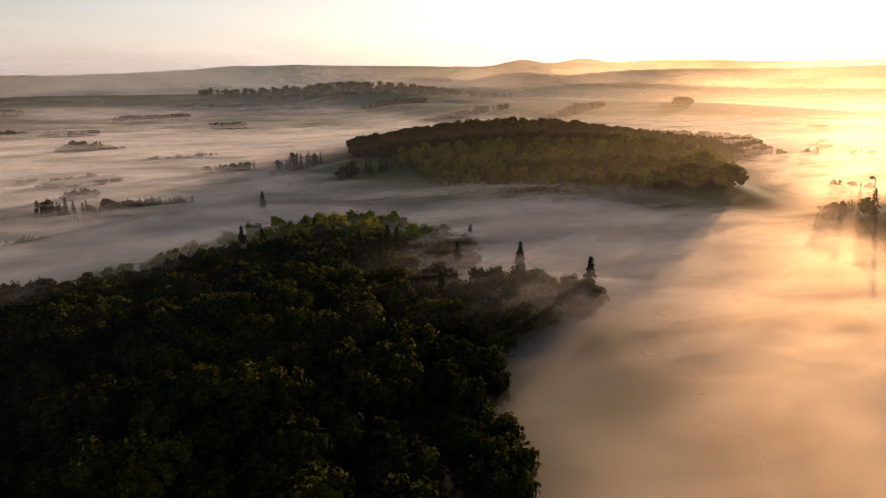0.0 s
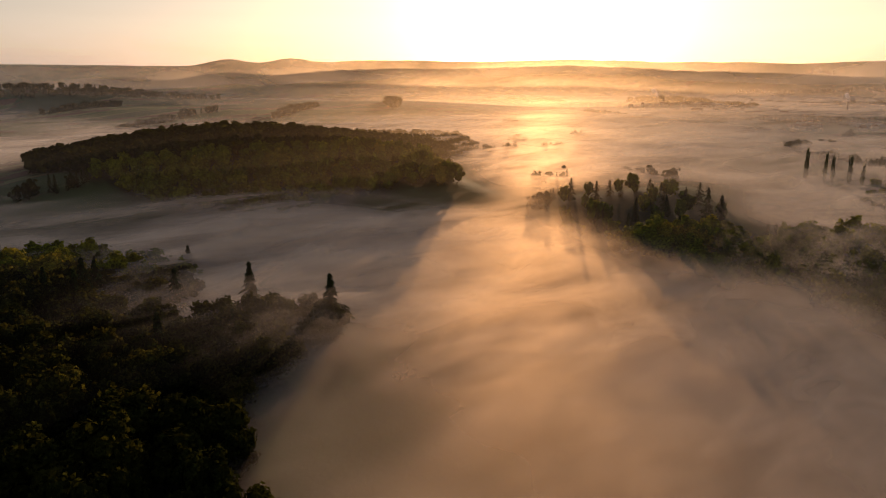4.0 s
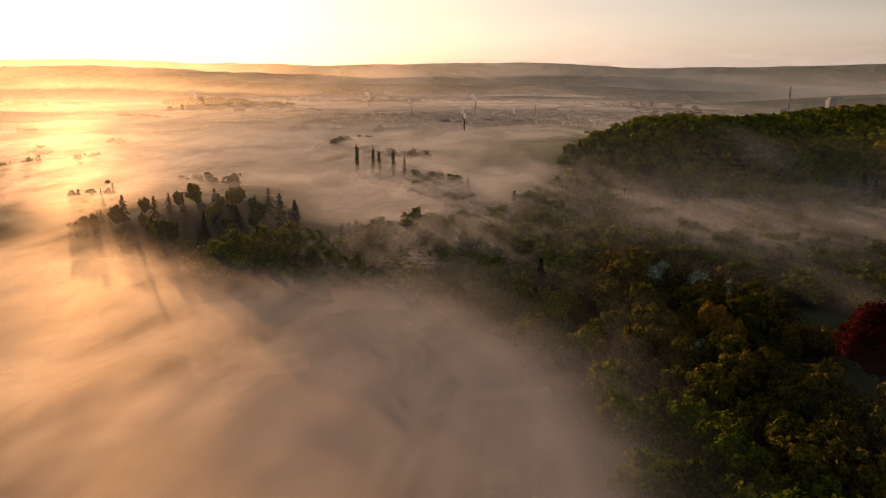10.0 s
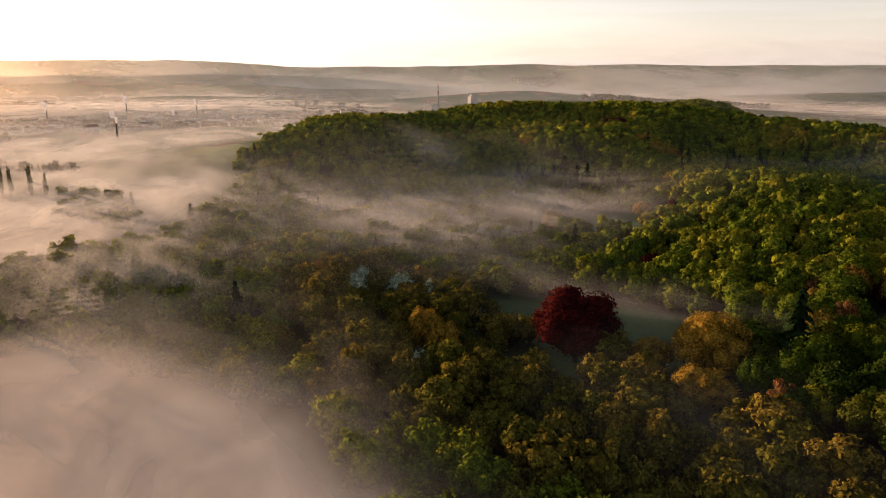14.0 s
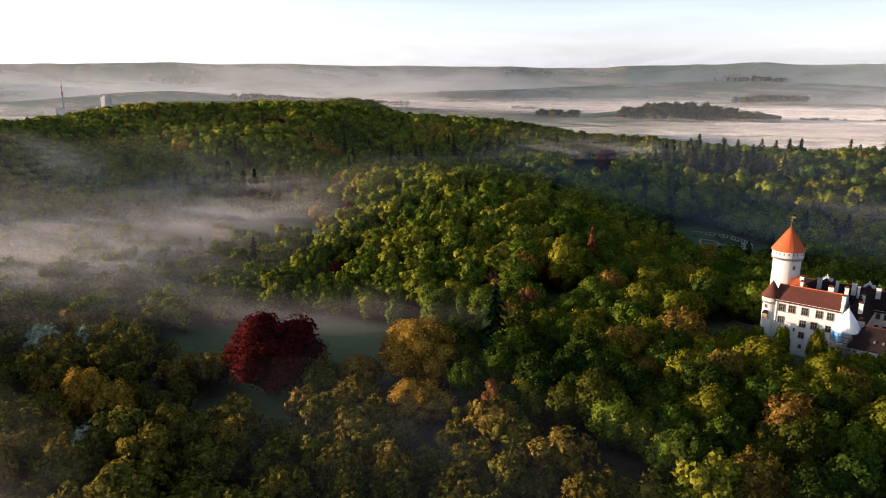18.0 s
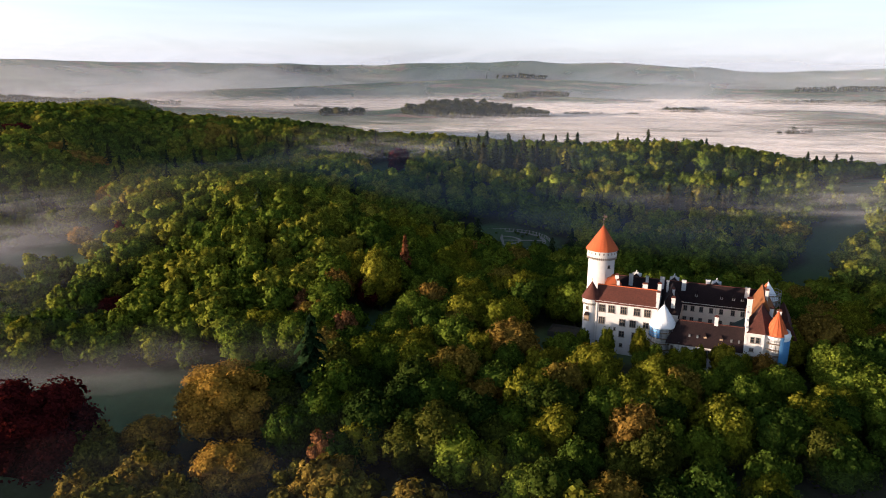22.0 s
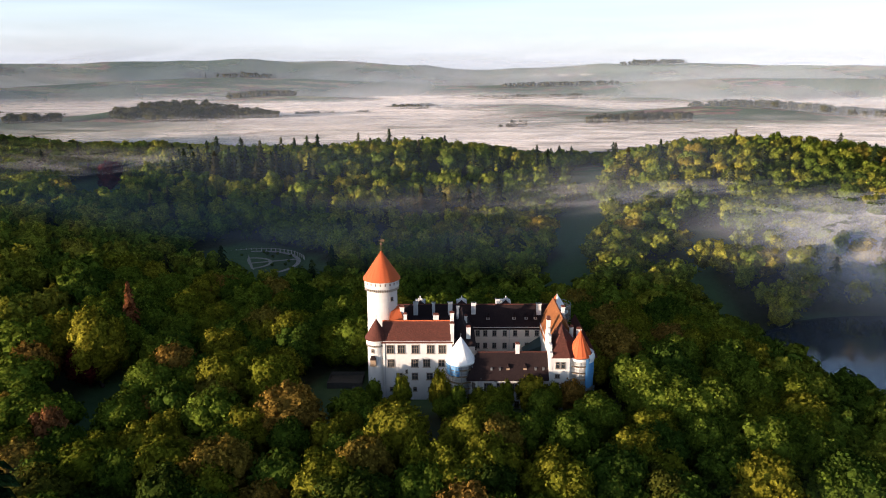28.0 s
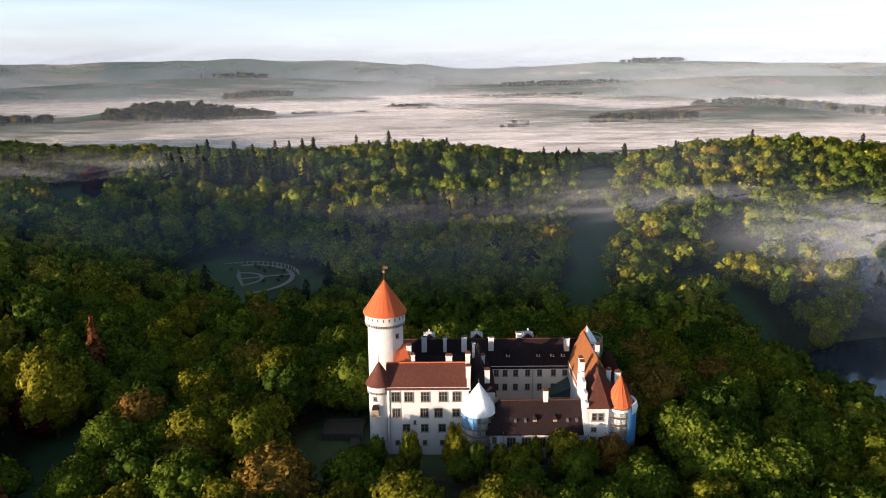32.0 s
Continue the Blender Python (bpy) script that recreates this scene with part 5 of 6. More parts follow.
# room kept round the trees that stand apart
CLEAR = [(-138, -133, 15), (-86, -112, 16), (-98, -104, 13), (-74, -124, 13), (-106, -116, 11), (-73, -84, 9), (-82, -49, 7), (-88, -7, 9), (-90, -103, 15), (-88, 16, 7), (-376, 34, 9), (-242, -64, 6), (-285, -52, 9), (-192, -49, 9),
         (-214, -256, 6), (-403, -264, 6), (-14, -453, 6), (-278, 408, 14), (-155, -190, 9), (-224, -177, 8), (-236, -198, 8), (-128, -203, 7)]


def spots_in(x0, y0, x1, y1, step, test, seed):
    r = np.random.RandomState(seed)
    gx, gy = np.meshgrid(np.arange(x0, x1, step), np.arange(y0, y1, step))
    gx, gy = gx + r.uniform(-0.4, 0.4, gx.shape) * step, gy + r.uniform(-0.4, 0.4, gy.shape) * step
    ok = wooded(gx, gy) & test(gx, gy)
    for cx, cy, rad in CLEAR:
        ok &= np.hypot(gx - cx, gy - cy) > rad
    return np.stack([gx[ok], gy[ok]], -1)


def dress(xy, low, high, wide, seed):
    r = np.random.RandomState(seed)
    n = len(xy)
    h = r.uniform(low, high, n)
    return np.stack([xy[:, 0], xy[:, 1], land(xy[:, 0], xy[:, 1]) - 0.5, h, h * r.uniform(0.8, 1.15, n) * wide, r.uniform(0, 6.28, n)], -1)


def glade(x, y):
    """Distance from the stretch that the flight passes."""
    return np.minimum(np.hypot(x - 40, y + 240), np.hypot(x - 130, y + 260))


NEAR = (-116, -118, 122, 70)
in_near = lambda x, y: (x > NEAR[0]) & (x < NEAR[2]) & (y > NEAR[1]) & (y < NEAR[3])  # noqa: E731
in_mid = lambda x, y: (glade(x, y) < 340) & ~in_near(x, y)  # noqa: E731
in_far = lambda x, y: (glade(x, y) >= 340) & (glade(x, y) < 1250)  # noqa: E731
dice = np.random.RandomState(5)

# trees standing apart, each a thing of its own
stem = mesh_of("trunk", *trunk_arrays(0.55, 0.035, 0.014, 7, 1), np.zeros((0, 3), int), None, bark)
mast = mesh_of("trunk", *trunk_arrays(0.97, 0.016, 0.002, 0, 2), np.zeros((0, 3), int), None, bark)
full = [crown_arrays(100 + k, 1450, 0.028, 22) for k in range(6)]
# green darkened to carry the shade on the low southern slope
leaf_slope_shade = leaves("slope_shade_leaves", [(0.0, (0.024, 0.040, 0.007)), (0.6, (0.045, 0.062, 0.008)), (1.0, (0.075, 0.075, 0.010))], True)
broad = []
for k, (leaf, tone) in enumerate([(leaf_green, "deep green"), (leaf_lime, "yellow-green"), (leaf_green, "fresh green"), (leaf_lime, "bright lime-green"), (leaf_bronze, "golden bronze"), (leaf_green, "dark green"), (leaf_slope_shade, "deep green")]):
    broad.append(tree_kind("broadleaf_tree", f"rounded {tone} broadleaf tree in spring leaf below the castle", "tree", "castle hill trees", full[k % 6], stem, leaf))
near_xy = spots_in(*NEAR, 10.6, lambda x, y: in_near(x, y) & ((y > -75) | (x < 60)), 1)
for k, (x, y) in enumerate(near_xy):
    h = dice.uniform(14, 19.5)
    if -18 < x < 66 and y < -15:
        # lower trees on the slope right under the walls
        h = min(h, max(5.5, dice.choice([1.2, 2.2, 3.5, 6.0]) + 0.26 * (-y - 24) - float(land(x, y))))
    wide = h * dice.uniform(0.8, 1.12)
    if -10 < x < 3 and -30 < y < -8:
        h = min(h, 6.5)
        wide = h
    # half the trees low on the slope take the shade-darkened green
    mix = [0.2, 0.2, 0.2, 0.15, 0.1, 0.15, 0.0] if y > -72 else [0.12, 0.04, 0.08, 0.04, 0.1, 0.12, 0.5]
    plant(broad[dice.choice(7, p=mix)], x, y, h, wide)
# young trees right under the walls
for k, (x, tip, wide) in enumerate([(-0.4, 9.0, 5.0), (7.6, 10.6, 5.6), (18.3, 11.4, 6.5), (23.5, 7.0, 6.0), (29.2, 6.0, 6.5), (37.2, 8.4, 5.2), (44.5, 9.6, 9.5), (50.0, 7.6, 8.0), (56.0, 8.2, 9.0), (63.5, 5.5, 8.0)]):
    y = -27 - 0.8 * (k % 2)
    plant(broad[(5, 1, 3, 2, 1, 3, 1, 3, 4, 1)[k]], x, y, tip - float(land(x, y)), wide)
plant(broad[3], -88.5, -7.2, 26, 19)
for kind in broad:
    drop_kind(kind)

spruces = [tree_kind("spruce", "tall dark green spruce rising over the woods", "conifer", "spruces", spruce_arrays(300 + k, 20, 8, 0.5, 0.185), mast, needle) for k in range(3)]
# x, y, height of the tip above sea of trees
for k, (x, y, tip) in enumerate([
    (-14, -453, 20.3), (29, -453, 17), (50, -464, 19), (38, -549, 20.6), (44, -543, 18), (52, -552, 19), (30, -556, 17), (62, -546, 16), (70, -555, 17), (61, -600, 17), (52, -608, 14),
    (72, -612, 13), (61, -731, 13), (-38, -600, 4), (-21, -517, 12.5), (8, -530, 13), (92, -590, 16), (100, -605, 15),
    (-376, 34, 27.2), (-385, 48, 20), (-366, 42, 18), (-356, 50, 20), (-242, -64, 11.8), (-214, -256, 7.2), (-403, -264, 10.5), (-603, -193, 31.6), (-611, -186, 29), (-597, -200, 26), (-618, -178, 27),
    (-420, 30, 20), (-430, 36, 19), (-425, 22, 18), (-480, 120, 24), (-495, 130, 24), (-73, -84, 24), (-250, -410, 13), (-303, -404, 18.8), (-347, -445, 8), (-318, -470, 8), (-330, -452, 10),
    (245, 384, 31), (252, 390, 29), (-700, 60, 28), (-760, 70, 30), (-860, 124, 30), (-345, -902, 43),
]):
    g = float(land(x, y))
    plant(spruces[k % 3], x, y, max(tip - g, 14), max(tip - g, 14) * (1.15 if (x, y) == (-73, -84) else 1.0))
for kind in spruces:
    drop_kind(kind)
dry = tree_kind("spruce", "dead-looking russet spruce among green broadleaf trees", "conifer", "spruces", spruce_arrays(310, 24, 8, 0.35), mast, needle_dry)
plant(dry, -88, 16, 25.7 - float(land(-88, 16)), 24)
drop_kind(dry)

beech = tree_kind("copper_beech", "broad dark red copper beech standing on the misty meadow", "tree", "copper beeches", crown_arrays(320, 3000, 0.0185, 30), stem, leaf_copper)
for x, y, h, w in [(-132, -134, 31, 36), (-285, -52, 17, 14), (-192, -49, 13, 15), (-278, 408, 22, 26), (-270, 385, 18, 18), (-253, 15, 20, 9), (-92, -8, 15, 15), (-610, 230, 20, 40), (40, 210, 15, 18), (-105, 20, 14, 10)]:
    plant(beech, x, y, h, w)
drop_kind(beech)
golden = tree_kind("golden_tree", "wide spreading tree in young golden-bronze leaf", "tree", "golden trees", crown_arrays(330, 2600, 0.020, 26, 0.9), stem, leaf_gold)
for x, y, h, w in [(-90, -103, 23, 29), (-100, -96, 20, 24), (-73, -124, 15, 22), (-108, -116, 13, 18), (-90, -94, 14, 19), (-155, -190, 18, 15), (-146, -186, 16, 13), (-345, 95, 16, 20), (-440, 150, 18, 26), (-470, 160, 18, 26), (-430, 165, 16, 20), (-345, -15, 14, 18), (-330, -25, 13, 16), (-300, 30, 12, 14), (-520, 60, 17, 26)]:
    plant(golden, x, y, h, w)
drop_kind(golden)
russet = tree_kind("russet_tree", "slender tree with pinkish russet young leaves", "tree", "russet trees", crown_arrays(340, 900, 0.03, 14, 1.0), stem, leaf_russet)
for x, y, h, w in [(-82, -49, 18, 11), (-112, -30, 14, 9), (-30, -95, 15, 10), (-52, -112, 15, 11)]:
    plant(russet, x, y, h, w)
drop_kind(russet)
cherry = tree_kind("blossom_tree", "small tree covered in greyish white blossom", "tree", "blossom trees", crown_arrays(350, 900, 0.022, 14, 0.9, 0.3), stem, leaf_white)
for x, y, h, w in [(-224, -177, 13, 14), (-236, -198, 12, 16), (-252, -190, 12, 15), (-128, -203, 13, 11), (-120, -208, 12, 10), (-150, -222, 12, 9), (-105, -196, 11, 8), (-400, 505, 14, 22), (-380, 512, 14, 20), (-212, -165, 12, 10)]:
    plant(cherry, x, y, h, w)
drop_kind(cherry)
poplar = tree_kind("poplar", "narrow upright poplar standing in valley mist", "tree", "poplars", crown_arrays(360, 260, 0.05, 12, 1.2), mast, leaf_far)
for x, y, tip in [(-547, -412, 25.8), (-550, -377, 21), (-552, -391, 20), (-556, -398, 22), (-545, -366, 15)]:
    plant(poplar, x, y, tip - float(land(x, y)), 4.5)
drop_kind(poplar)

# the woods
shapes_mid = [crown_arrays(400 + k, 190, 0.066, 11, fine=1) for k in range(6)]
shapes_fine = [crown_arrays(450 + k, 430, 0.044, 13, fine=1) for k in range(6)]
shapes_far = [crown_arrays(500 + k, 120, 0.062, 6, fine=1) for k in range(6)]
shapes_tiny = [crown_arrays(520 + k, 20, 0.16, 3, fine=1) for k in range(5)]
pines_far = [spruce_arrays(600 + k, 13, 6, 0.4, 0.2) for k in range(4)]


def unseen(x, y):
    """Ground that lies under or behind the flight."""
    return ((x > 5) & (y > -300) & (y < -135)) | ((y >= -135) & (x > 0.66 * (y + 180) + 70)) | (x > np.where(y > 120, 460, 300))


def near_enough(x, y):
    """Woods whose crowns can be told apart from the flight."""
    return glade(x, y) < np.where(y > 150, 820, 620)


mid_rows = dress(spots_in(-430, -640, 300, 130, 11.4, lambda x, y: in_mid(x, y) & ~unseen(x, y), 2), 13, 20, 1.0, 21)
far_rows = dress(spots_in(-1010, -1080, 700, 730, 13.2, lambda x, y: in_far(x, y) & near_enough(x, y) & ~unseen(x, y), 4), 13, 22, 0.98, 22)
tiny_rows = dress(spots_in(-1010, -1130, 700, 730, 12.0, lambda x, y: in_far(x, y) & ~near_enough(x, y) & ~unseen(x, y), 6), 14, 20, 1.12, 24)
side_rows = dress(spots_in(-20, -640, 420, 400, 15.0, lambda x, y: unseen(x, y), 8), 14, 19, 1.0, 25)
# the knoll's backlit shade comes from its darkened leaf colour
south = tiny_rows[:, 1] < -620
scatter("woods", tiny_rows[south], shapes_tiny, leaf_shade, "broadleaf woods on the knoll beyond the mist, darkened as if backlit", "woods", "woods")
scatter("woods", np.concatenate([tiny_rows[~south], side_rows]), shapes_tiny, leaf_far, "broadleaf woods in fresh green, yellow and bronze spring leaf", "woods", "woods")
# the ridge's trees stand apart, tall and low
on_ridge = ellipse(far_rows[:, 0], far_rows[:, 1], -335, -450, 85, 120, 10) < 1
gaps = np.random.RandomState(29).rand(len(far_rows))
far_rows[on_ridge, 3] *= 0.3 + 0.8 * gaps[on_ridge]
far_rows[on_ridge, 4] *= 0.62
far_rows = far_rows[~(on_ridge & (gaps < 0.5))]
lot = np.random.RandomState(23).rand(len(far_rows))
# spruce stands
stand = np.zeros(len(far_rows), bool)
for cx, cy, ra, rb in ((-150, 368, 62, 34), (-250, 588, 60, 10), (-330, 570, 26, 12), (178, 540, 40, 14), (20, 300, 45, 22), (70, 395, 40, 12), (-345, 330, 40, 14), (-400, 40, 26, 12), (-375, 70, 26, 12)):
    stand |= ellipse(far_rows[:, 0], far_rows[:, 1], cx, cy, ra, rb) < 1
conifer = (lot < 0.05) | stand | ((lot < 0.25) & (ellipse(far_rows[:, 0], far_rows[:, 1], -335, -450, 85, 120, 10) < 1))
low = ellipse(mid_rows[:, 0], mid_rows[:, 1], -195, -150, 80, 60) < 1
mid_rows[low, 3:5] *= 0.72
close = glade(mid_rows[:, 0], mid_rows[:, 1]) < 235
# the near hill's woods: their backlit shade is put into the leaf colour
backlit = (mid_rows[:, 1] < -285) & (mid_rows[:, 0] > -70)
tawny = ~backlit & ((ellipse(mid_rows[:, 0], mid_rows[:, 1], -150, -180, 130, 62, 10) < 1) | (ellipse(mid_rows[:, 0], mid_rows[:, 1], -60, -140, 70, 40, 0) < 1))
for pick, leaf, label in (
    (backlit, leaf_shade, "broadleaf woods with olive and brown young leaf, darkened as if backlit"),
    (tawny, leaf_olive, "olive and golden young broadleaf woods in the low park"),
    (~backlit & ~tawny, leaf_far, "broadleaf woods in fresh green, yellow and bronze spring leaf"),
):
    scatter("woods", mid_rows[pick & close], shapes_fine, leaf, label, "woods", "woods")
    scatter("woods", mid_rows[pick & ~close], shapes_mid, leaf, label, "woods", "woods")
scatter("woods", far_rows[~conifer], shapes_far, leaf_far, "broadleaf woods in fresh green, yellow and bronze spring leaf", "woods", "woods")
fir = far_rows[conifer].copy()
fir[:, 3] *= np.where(fir[:, 1] > 0, 1.5, 1.05)
fir[:, 4] = fir[:, 3] * 1.2
scatter("spruce_woods", fir, pines_far, needle, "dark green spruce stands among the broadleaf woods", "woods", "woods")

# copses and hedgerows out in the valley: centre x, y, radii, turn, how many, share of spruces, height
COPSES = [
    (-620, -2420, 520, 60, -24, 300, 0.4, 20), (-250, -2330, 200, 50, -24, 130, 0.4, 20), (190, -930, 60, 30, 10, 90, 0.1, 16), (240, -1480, 90, 18, 5, 70, 0.8, 16), (175, -1225, 30, 10, 10, 22, 0.3, 24), (80, -1095, 50, 12, 12, 45, 0.8, 16), (55, -943, 40, 9, 10, 35, 0.7, 16),
    (-28, -950, 25, 8, 10, 20, 0.8, 16), (180, -850, 14, 8, 0, 12, 0.3, 18), (170, -766, 40, 12, 5, 40, 0.7, 17), (125, -770, 25, 10, 5, 25, 0.4, 17), (205, -700, 14, 8, 0, 14, 0.6, 16),
    (-58, -826, 30, 8, 0, 18, 0.4, 14), (45, -1850, 90, 14, 20, 60, 0.3, 16), (-60, -1535, 40, 10, 20, 25, 0.4, 16), (240, -3100, 150, 30, 20, 120, 0.3, 20), (20, -4000, 160, 30, 20, 80, 0.3, 20),
    (340, -2210, 40, 16, 0, 40, 0.4, 18), (500, -3700, 200, 30, 10, 80, 0.4, 20), (-600, -2050, 130, 20, 20, 70, 0.2, 16), (-500, -3000, 260, 60, 10, 200, 0.4, 20),
    (-560, -770, 40, 10, 0, 16, 0.4, 18), (-450, -620, 60, 14, 20, 22, 0.5, 16), (-310, -545, 40, 10, 20, 14, 0.6, 12), (-960, -1030, 30, 14, 30, 16, 0.6, 18), (-670, -820, 26, 10, 0, 14, 0.5, 18),
    (-650, -740, 30, 10, 0, 12, 0.4, 16), (-820, -486, 40, 12, 0, 24, 0.3, 14), (-1050, -600, 90, 12, 80, 26, 0.3, 15), (-1070, -480, 20, 10, 0, 12, 0.3, 14), (-500, -540, 40, 10, 60, 16, 0.5, 16),
    (-1960, -1700, 300, 30, 70, 160, 0.3, 18), (-1880, -1050, 200, 30, 90, 150, 0.3, 18), (-1500, -600, 160, 25, 90, 90, 0.2, 14), (-1330, -200, 160, 16, 85, 70, 0.2, 12), (-2300, -800, 300, 40, 80, 160, 0.3, 18),
    (-560, 1360, 150, 45, 12, 240, 0.15, 17), (-420, 1410, 60, 18, 0, 40, 0.2, 17), (-680, 2520, 130, 40, 5, 120, 0.3, 18), (-260, 1600, 110, 12, 25, 45, 0.3, 14), (-70, 1865, 80, 14, 0, 50, 0.3, 15),
    (240, 2620, 320, 50, 0, 260, 0.3, 18), (150, 1130, 55, 10, 55, 22, 0.6, 13), (420, 1225, 120, 16, 10, 70, 0.3, 16), (800, 1540, 170, 20, -20, 110, 0.2, 16), (1080, 1500, 130, 60, 0, 160, 0.3, 17),
    (1440, 2450, 180, 60, 20, 140, 0.3, 18), (1250, 4000, 200, 40, 0, 120, 0.3, 18), (-850, 1270, 60, 16, 20, 40, 0.3, 15), (-1220, 1730, 60, 16, 30, 40, 0.3, 15), (-2360, 3280, 250, 50, 35, 140, 0.3, 18),
    (-1900, 1500, 250, 30, 40, 120, 0.2, 16), (-1960, 1250, 150, 30, 40, 90, 0.2, 16), (-3200, 1800, 300, 80, 50, 200, 0.3, 18), (-3000, 300, 250, 60, 90, 150, 0.3, 18), (-3100, -1000, 300, 60, 100, 150, 0.3, 18),
    (600, 3400, 300, 40, 0, 140, 0.3, 18), (-1100, 3500, 250, 50, 10, 140, 0.3, 18), (2200, 3000, 250, 60, -30, 140, 0.3, 18),
]
COPSES += [
    (-1330, -1010, 120, 10, 62, 60, 0.2, 13), (-1500, -560, 170, 12, 72, 80, 0.2, 13), (-1420, -330, 150, 12, 80, 70, 0.2, 13), (-880, -470, 40, 8, 60, 22, 0.3, 13), (-700, -395, 50, 8, 60, 24, 0.3, 12),
    (-1010, -980, 90, 9, 50, 40, 0.2, 13), (-780, -780, 30, 12, 40, 18, 0.3, 15), (-1180, -1560, 200, 22, 45, 120, 0.3, 14), (-820, -1500, 160, 14, 35, 70, 0.3, 14), (-560, -1560, 140, 14, 20, 70, 0.3, 14),
]
leafy, piny = [], []
cr = np.random.RandomState(31)
for cx, cy, ra, rb, turn, count, share, tall in COPSES:
    a, q = cr.uniform(0, 6.28, count), np.sqrt(cr.uniform(0, 1, count))
    c, s = math.cos(radians(turn)), math.sin(radians(turn))
    u, v = ra * q * np.cos(a), rb * q * np.sin(a)
    x, y = cx + u * c - v * s, cy + u * s + v * c
    h = tall * cr.uniform(0.7, 1.15, count)
    far = math.hypot(cx, cy) > 1200
    h = h * (1.35 if cy > 1000 else 1.0)
    rows = np.stack([x, y, land(x, y) - 0.5, h, h * cr.uniform(0.7, 1.0, count) * (1.5 if far else 1.0), cr.uniform(0, 6.28, count)], -1)
    pick = cr.rand(count) < share
    leafy.append(rows[~pick])
    piny.append(rows[pick])
scatter("copse", np.concatenate(leafy), shapes_tiny, leaf_shade, "copses and hedgerow trees standing in the misty fields", "woods", "copses")
scatter("copse", np.concatenate(piny), pines_far, needle, "dark spruce copses standing in the misty fields", "woods", "copses")

# ---------------------------------------------------------------- the town and works across the valley
def house(x, y, w, d, h, roof_h, turn, wall, roof, group, label, category="house"):
    root = thing("house" if category == "house" else "shed", label, category, group, (x, y, float(land(x, y)) - 0.3))
    root.rotation_euler = (0, 0, radians(turn))
    part("wall", boxes((-w / 2, -d / 2, -2, w / 2, d / 2, h)), wall, root)
    part("roof", gable_roof(-w / 2, -d / 2, w / 2, d / 2, h, h + roof_h, "x", 0.01, 0.01), roof, root)
    return root


hr = np.random.RandomState(41)
streets = [(-1350, -420, 130, 240, 46), (-1500, -120, 150, 200, 60), (-1620, 120, 180, 160, 40), (-1800, -330, 200, 260, 44), (-1700, -900, 120, 240, 30), (-2000, 150, 220, 200, 26)]
for cx, cy, ra, rb, count in streets:
    for _ in range(count):
        a, q = hr.uniform(0, 6.28), math.sqrt(hr.rand())
        w, tall = hr.uniform(9, 20), hr.choice([5.5, 6.5, 8.5, 11])
        house(cx + ra * q * math.cos(a), cy + rb * q * math.sin(a), w, hr.uniform(8, 12), tall, hr.uniform(2.5, 4.5), hr.uniform(0, 180), wall_far, roof_far, "town houses", "plain pitched-roof house in the hazy town")
for x, y, w, d, h, turn in [(-1300, -300, 60, 24, 7, 80), (-1430, -30, 70, 26, 8, 85), (-1380, -500, 46, 20, 8, 70), (-1650, -60, 80, 30, 9, 95), (-1690, 520, 90, 30, 12, 30), (-2640, 1560, 110, 30, 9, 40), (-1900, 1480, 50, 18, 6, 40), (-1780, 1600, 40, 16, 6, 40),
                            (560, 3900, 90, 24, 8, 10), (700, 3850, 60, 22, 8, 10), (820, 3800, 70, 22, 8, 0), (-1850, -980, 90, 30, 9, 80)]:
    house(x, y, w, d, h, 1.6, turn, wall_far, concrete, "sheds", "long low pale works building in the haze", "shed")
hs = np.random.RandomState(43)
for _ in range(26):
    house(-2050 + hs.uniform(-160, 160), 1400 + hs.uniform(-120, 160), hs.uniform(9, 14), 9, 5.5, 4, hs.uniform(0, 180), wall_far, roof_far, "village houses", "small village house with a red-brown roof")

# silo block and the striped stack
silo = thing("silo", "tall pale concrete grain silo block in the haze", "silo", at=(-1711, 554, 0))
part("tower", boxes((-11, -9, -4, 11, 9, 38)), concrete, silo)
part("head_house", boxes((-7, -5, 38, 7, 5, 43)), concrete, silo)
part("side_block", boxes((-40, -10, -4, -11.1, 10, 14)), wall_far, silo)
part("side_block", boxes((11.1, -10, -4, 34, 10, 10)), wall_far, silo)
stack = thing("chimney_stack", "very tall slender stack with red and white bands", "chimney", at=(-1848, 507, 0))
for k in range(8):
    z = -5 + k * 9.2
    part("band", lathe([(3.2 - 0.2 * k, z), (3.2 - 0.2 * (k + 1), z + 9.2)], 14), red_paint if k % 2 and k > 3 else concrete, stack)
house(-1815, 470, 40, 26, 16, 1, 20, concrete, concrete, "sheds", "square boiler house beside the tall stack", "shed")

plume_mat = fog_material("steam", 0.5, 0.12, 5, 0.2, 0.6, glow=0.1, through=0.5)


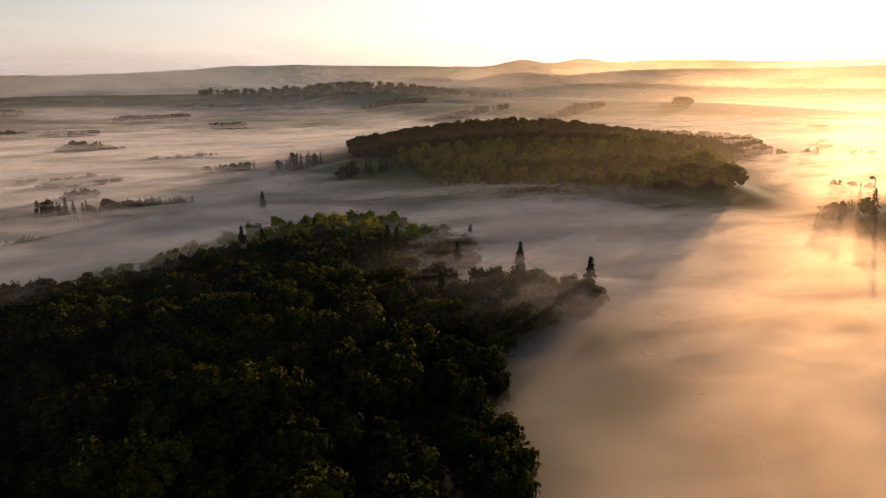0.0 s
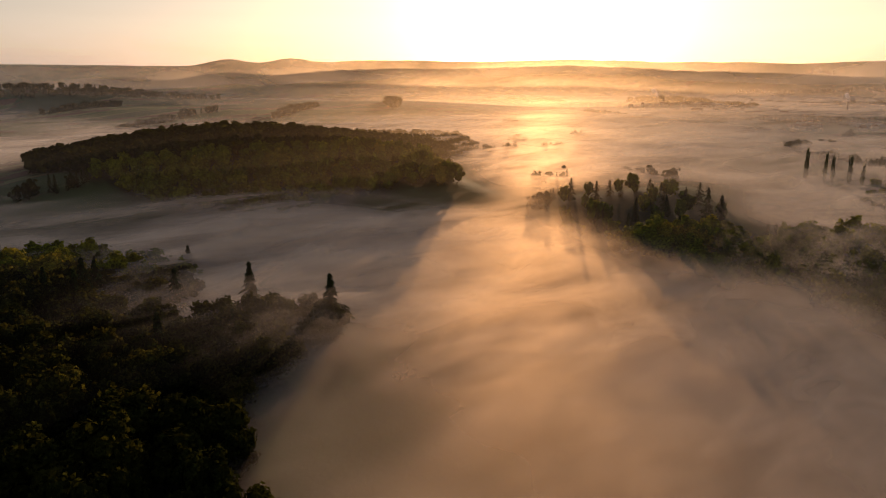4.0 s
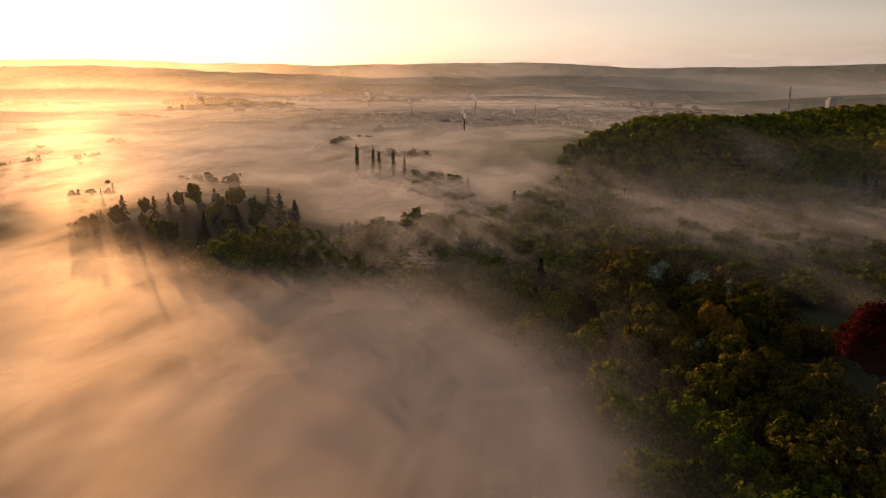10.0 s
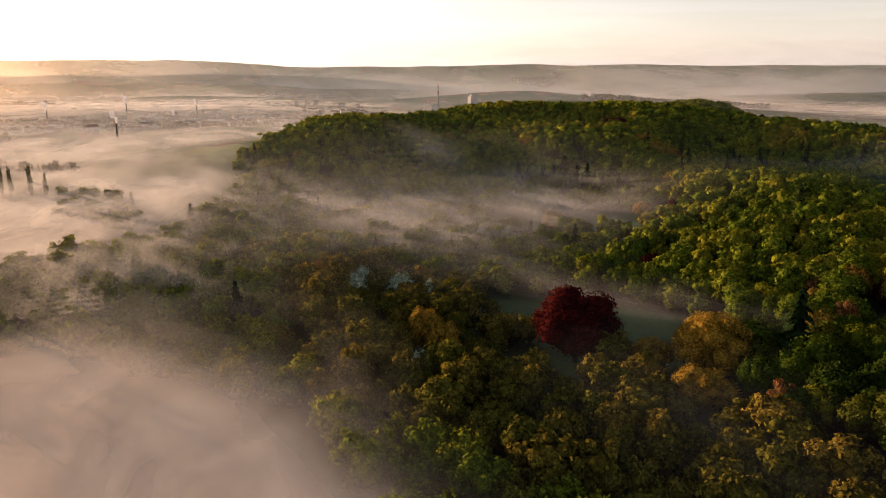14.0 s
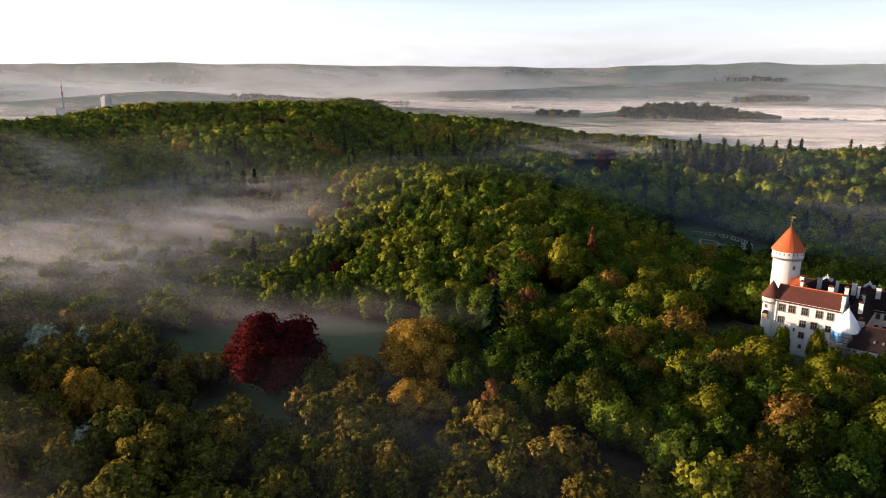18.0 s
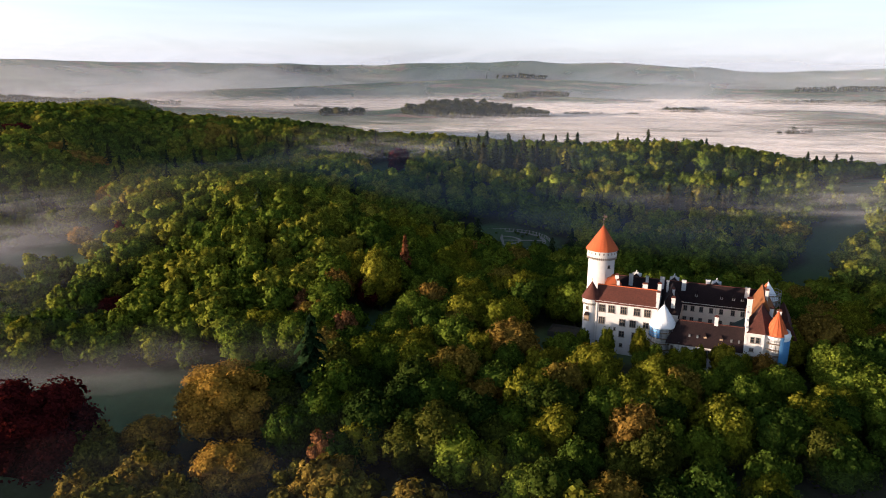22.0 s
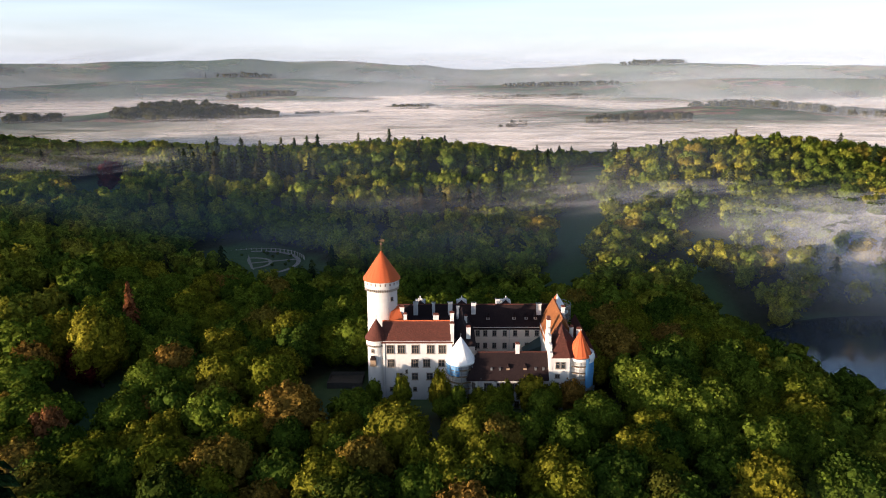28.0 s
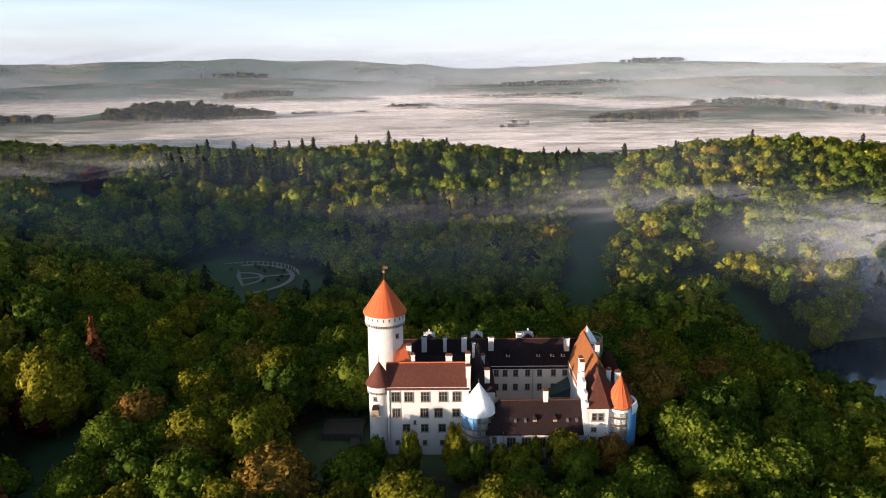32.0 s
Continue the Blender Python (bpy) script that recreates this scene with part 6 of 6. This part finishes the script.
def works_chimney(x, y, top, r, smoke):
    root = thing("works_chimney", "slim dark works chimney with a wisp of steam", "chimney", "works chimneys", (x, y, 0))
    part("shaft", lathe([(r, -6), (r * 0.7, top)], 12), roof_dark, root)
    puff = thing("steam_plume", "white steam drifting up from a chimney", "steam", "steam plumes", (x, y, top))
    bm = bmesh.new()
    r2 = np.random.RandomState(int(abs(x)))
    for k in range(smoke):
        rad = (1.6 + 0.55 * k) * r2.uniform(0.8, 1.2)
        bmesh.ops.create_icosphere(bm, subdivisions=2, radius=rad, matrix=Matrix.Translation((r2.normal() * 0.8 + 0.05 * k * k, r2.normal() * 0.8 - 0.16 * k * k, 2.0 + 2.6 * k)))
    me = bpy.data.meshes.new("steam")
    bm.to_mesh(me)
    bm.free()
    me.polygons.foreach_set("use_smooth", [True] * len(me.polygons))
    at = me.attributes.new("thickness", "FLOAT", "POINT")
    at.data.foreach_set("value", [1.0] * len(me.vertices))
    me.materials.append(plume_mat)
    ob = new("steam", me)
    ob.parent = puff


for x, y, top, r, smoke in [(-959, -326, 30, 1.6, 6), (-1500, -470, 26, 1.4, 6), (-1700, -330, 30, 1.5, 7), (-1900, -640, 30, 1.6, 7), (-1650, -180, 26, 1.4, 5), (-1350, -240, 18, 1.2, 4), (-1850, -1130, 30, 1.6, 9)]:
    works_chimney(x, y, top, r, smoke)

# the rose garden behind the castle
gz = float(land(-95, 185)) + 0.06
garden = thing("garden_paths", "pale gravel paths of a round rose garden", "path", at=(0, 0, 0))
part("ring_path", lathe([(27.0, gz), (29.5, gz), (29.5, gz + 0.1), (27.0, gz + 0.1)], 48, -95, 185), gravel, garden)
part("ring_path", lathe([(11.0, gz), (13.0, gz), (13.0, gz + 0.1), (11.0, gz + 0.1)], 40, -95, 185), gravel, garden)
for turn in (20, 110):
    ob = part("cross_path", boxes((-28, -1, 0, 28, 1, 0.09)), gravel, garden)
    ob.matrix_basis = pose(-95, 185, gz, 0, 0, turn)
fence = thing("balustrade", "low stone balustrade curving round the garden", "balustrade", at=(0, 0, 0))
for k in range(28):
    a = radians(20 + 150 * k / 27)
    part("post", boxes((-95 + 32 * math.cos(a) - 0.25, 185 + 32 * math.sin(a) - 0.25, gz - 1, -95 + 32 * math.cos(a) + 0.25, 185 + 32 * math.sin(a) + 0.25, gz + 1.3)), stone, fence)
part("rail", lathe([(31.85, gz + 0.9), (32.15, gz + 0.9), (32.15, gz + 1.05), (31.85, gz + 1.05), (31.85, gz + 0.9)], 40, -95, 185, 20, 170), stone, fence)
hedge_mesh = mesh_of("hedge", *crown_arrays(700, 120, 0.07, 6, fine=1), leaf_far)
for k in range(24):
    a, q = hr.uniform(0, 6.28), hr.uniform(15, 26)
    ob = new("rose_bush", hedge_mesh)
    ob.matrix_basis = Matrix.LocRotScale((-95 + q * math.cos(a), 185 + q * math.sin(a), gz - 0.5), None, (2.6, 2.6, 2.2))
    tagged(ob, "small clipped bush in the rose garden", "bush", "rose bushes")
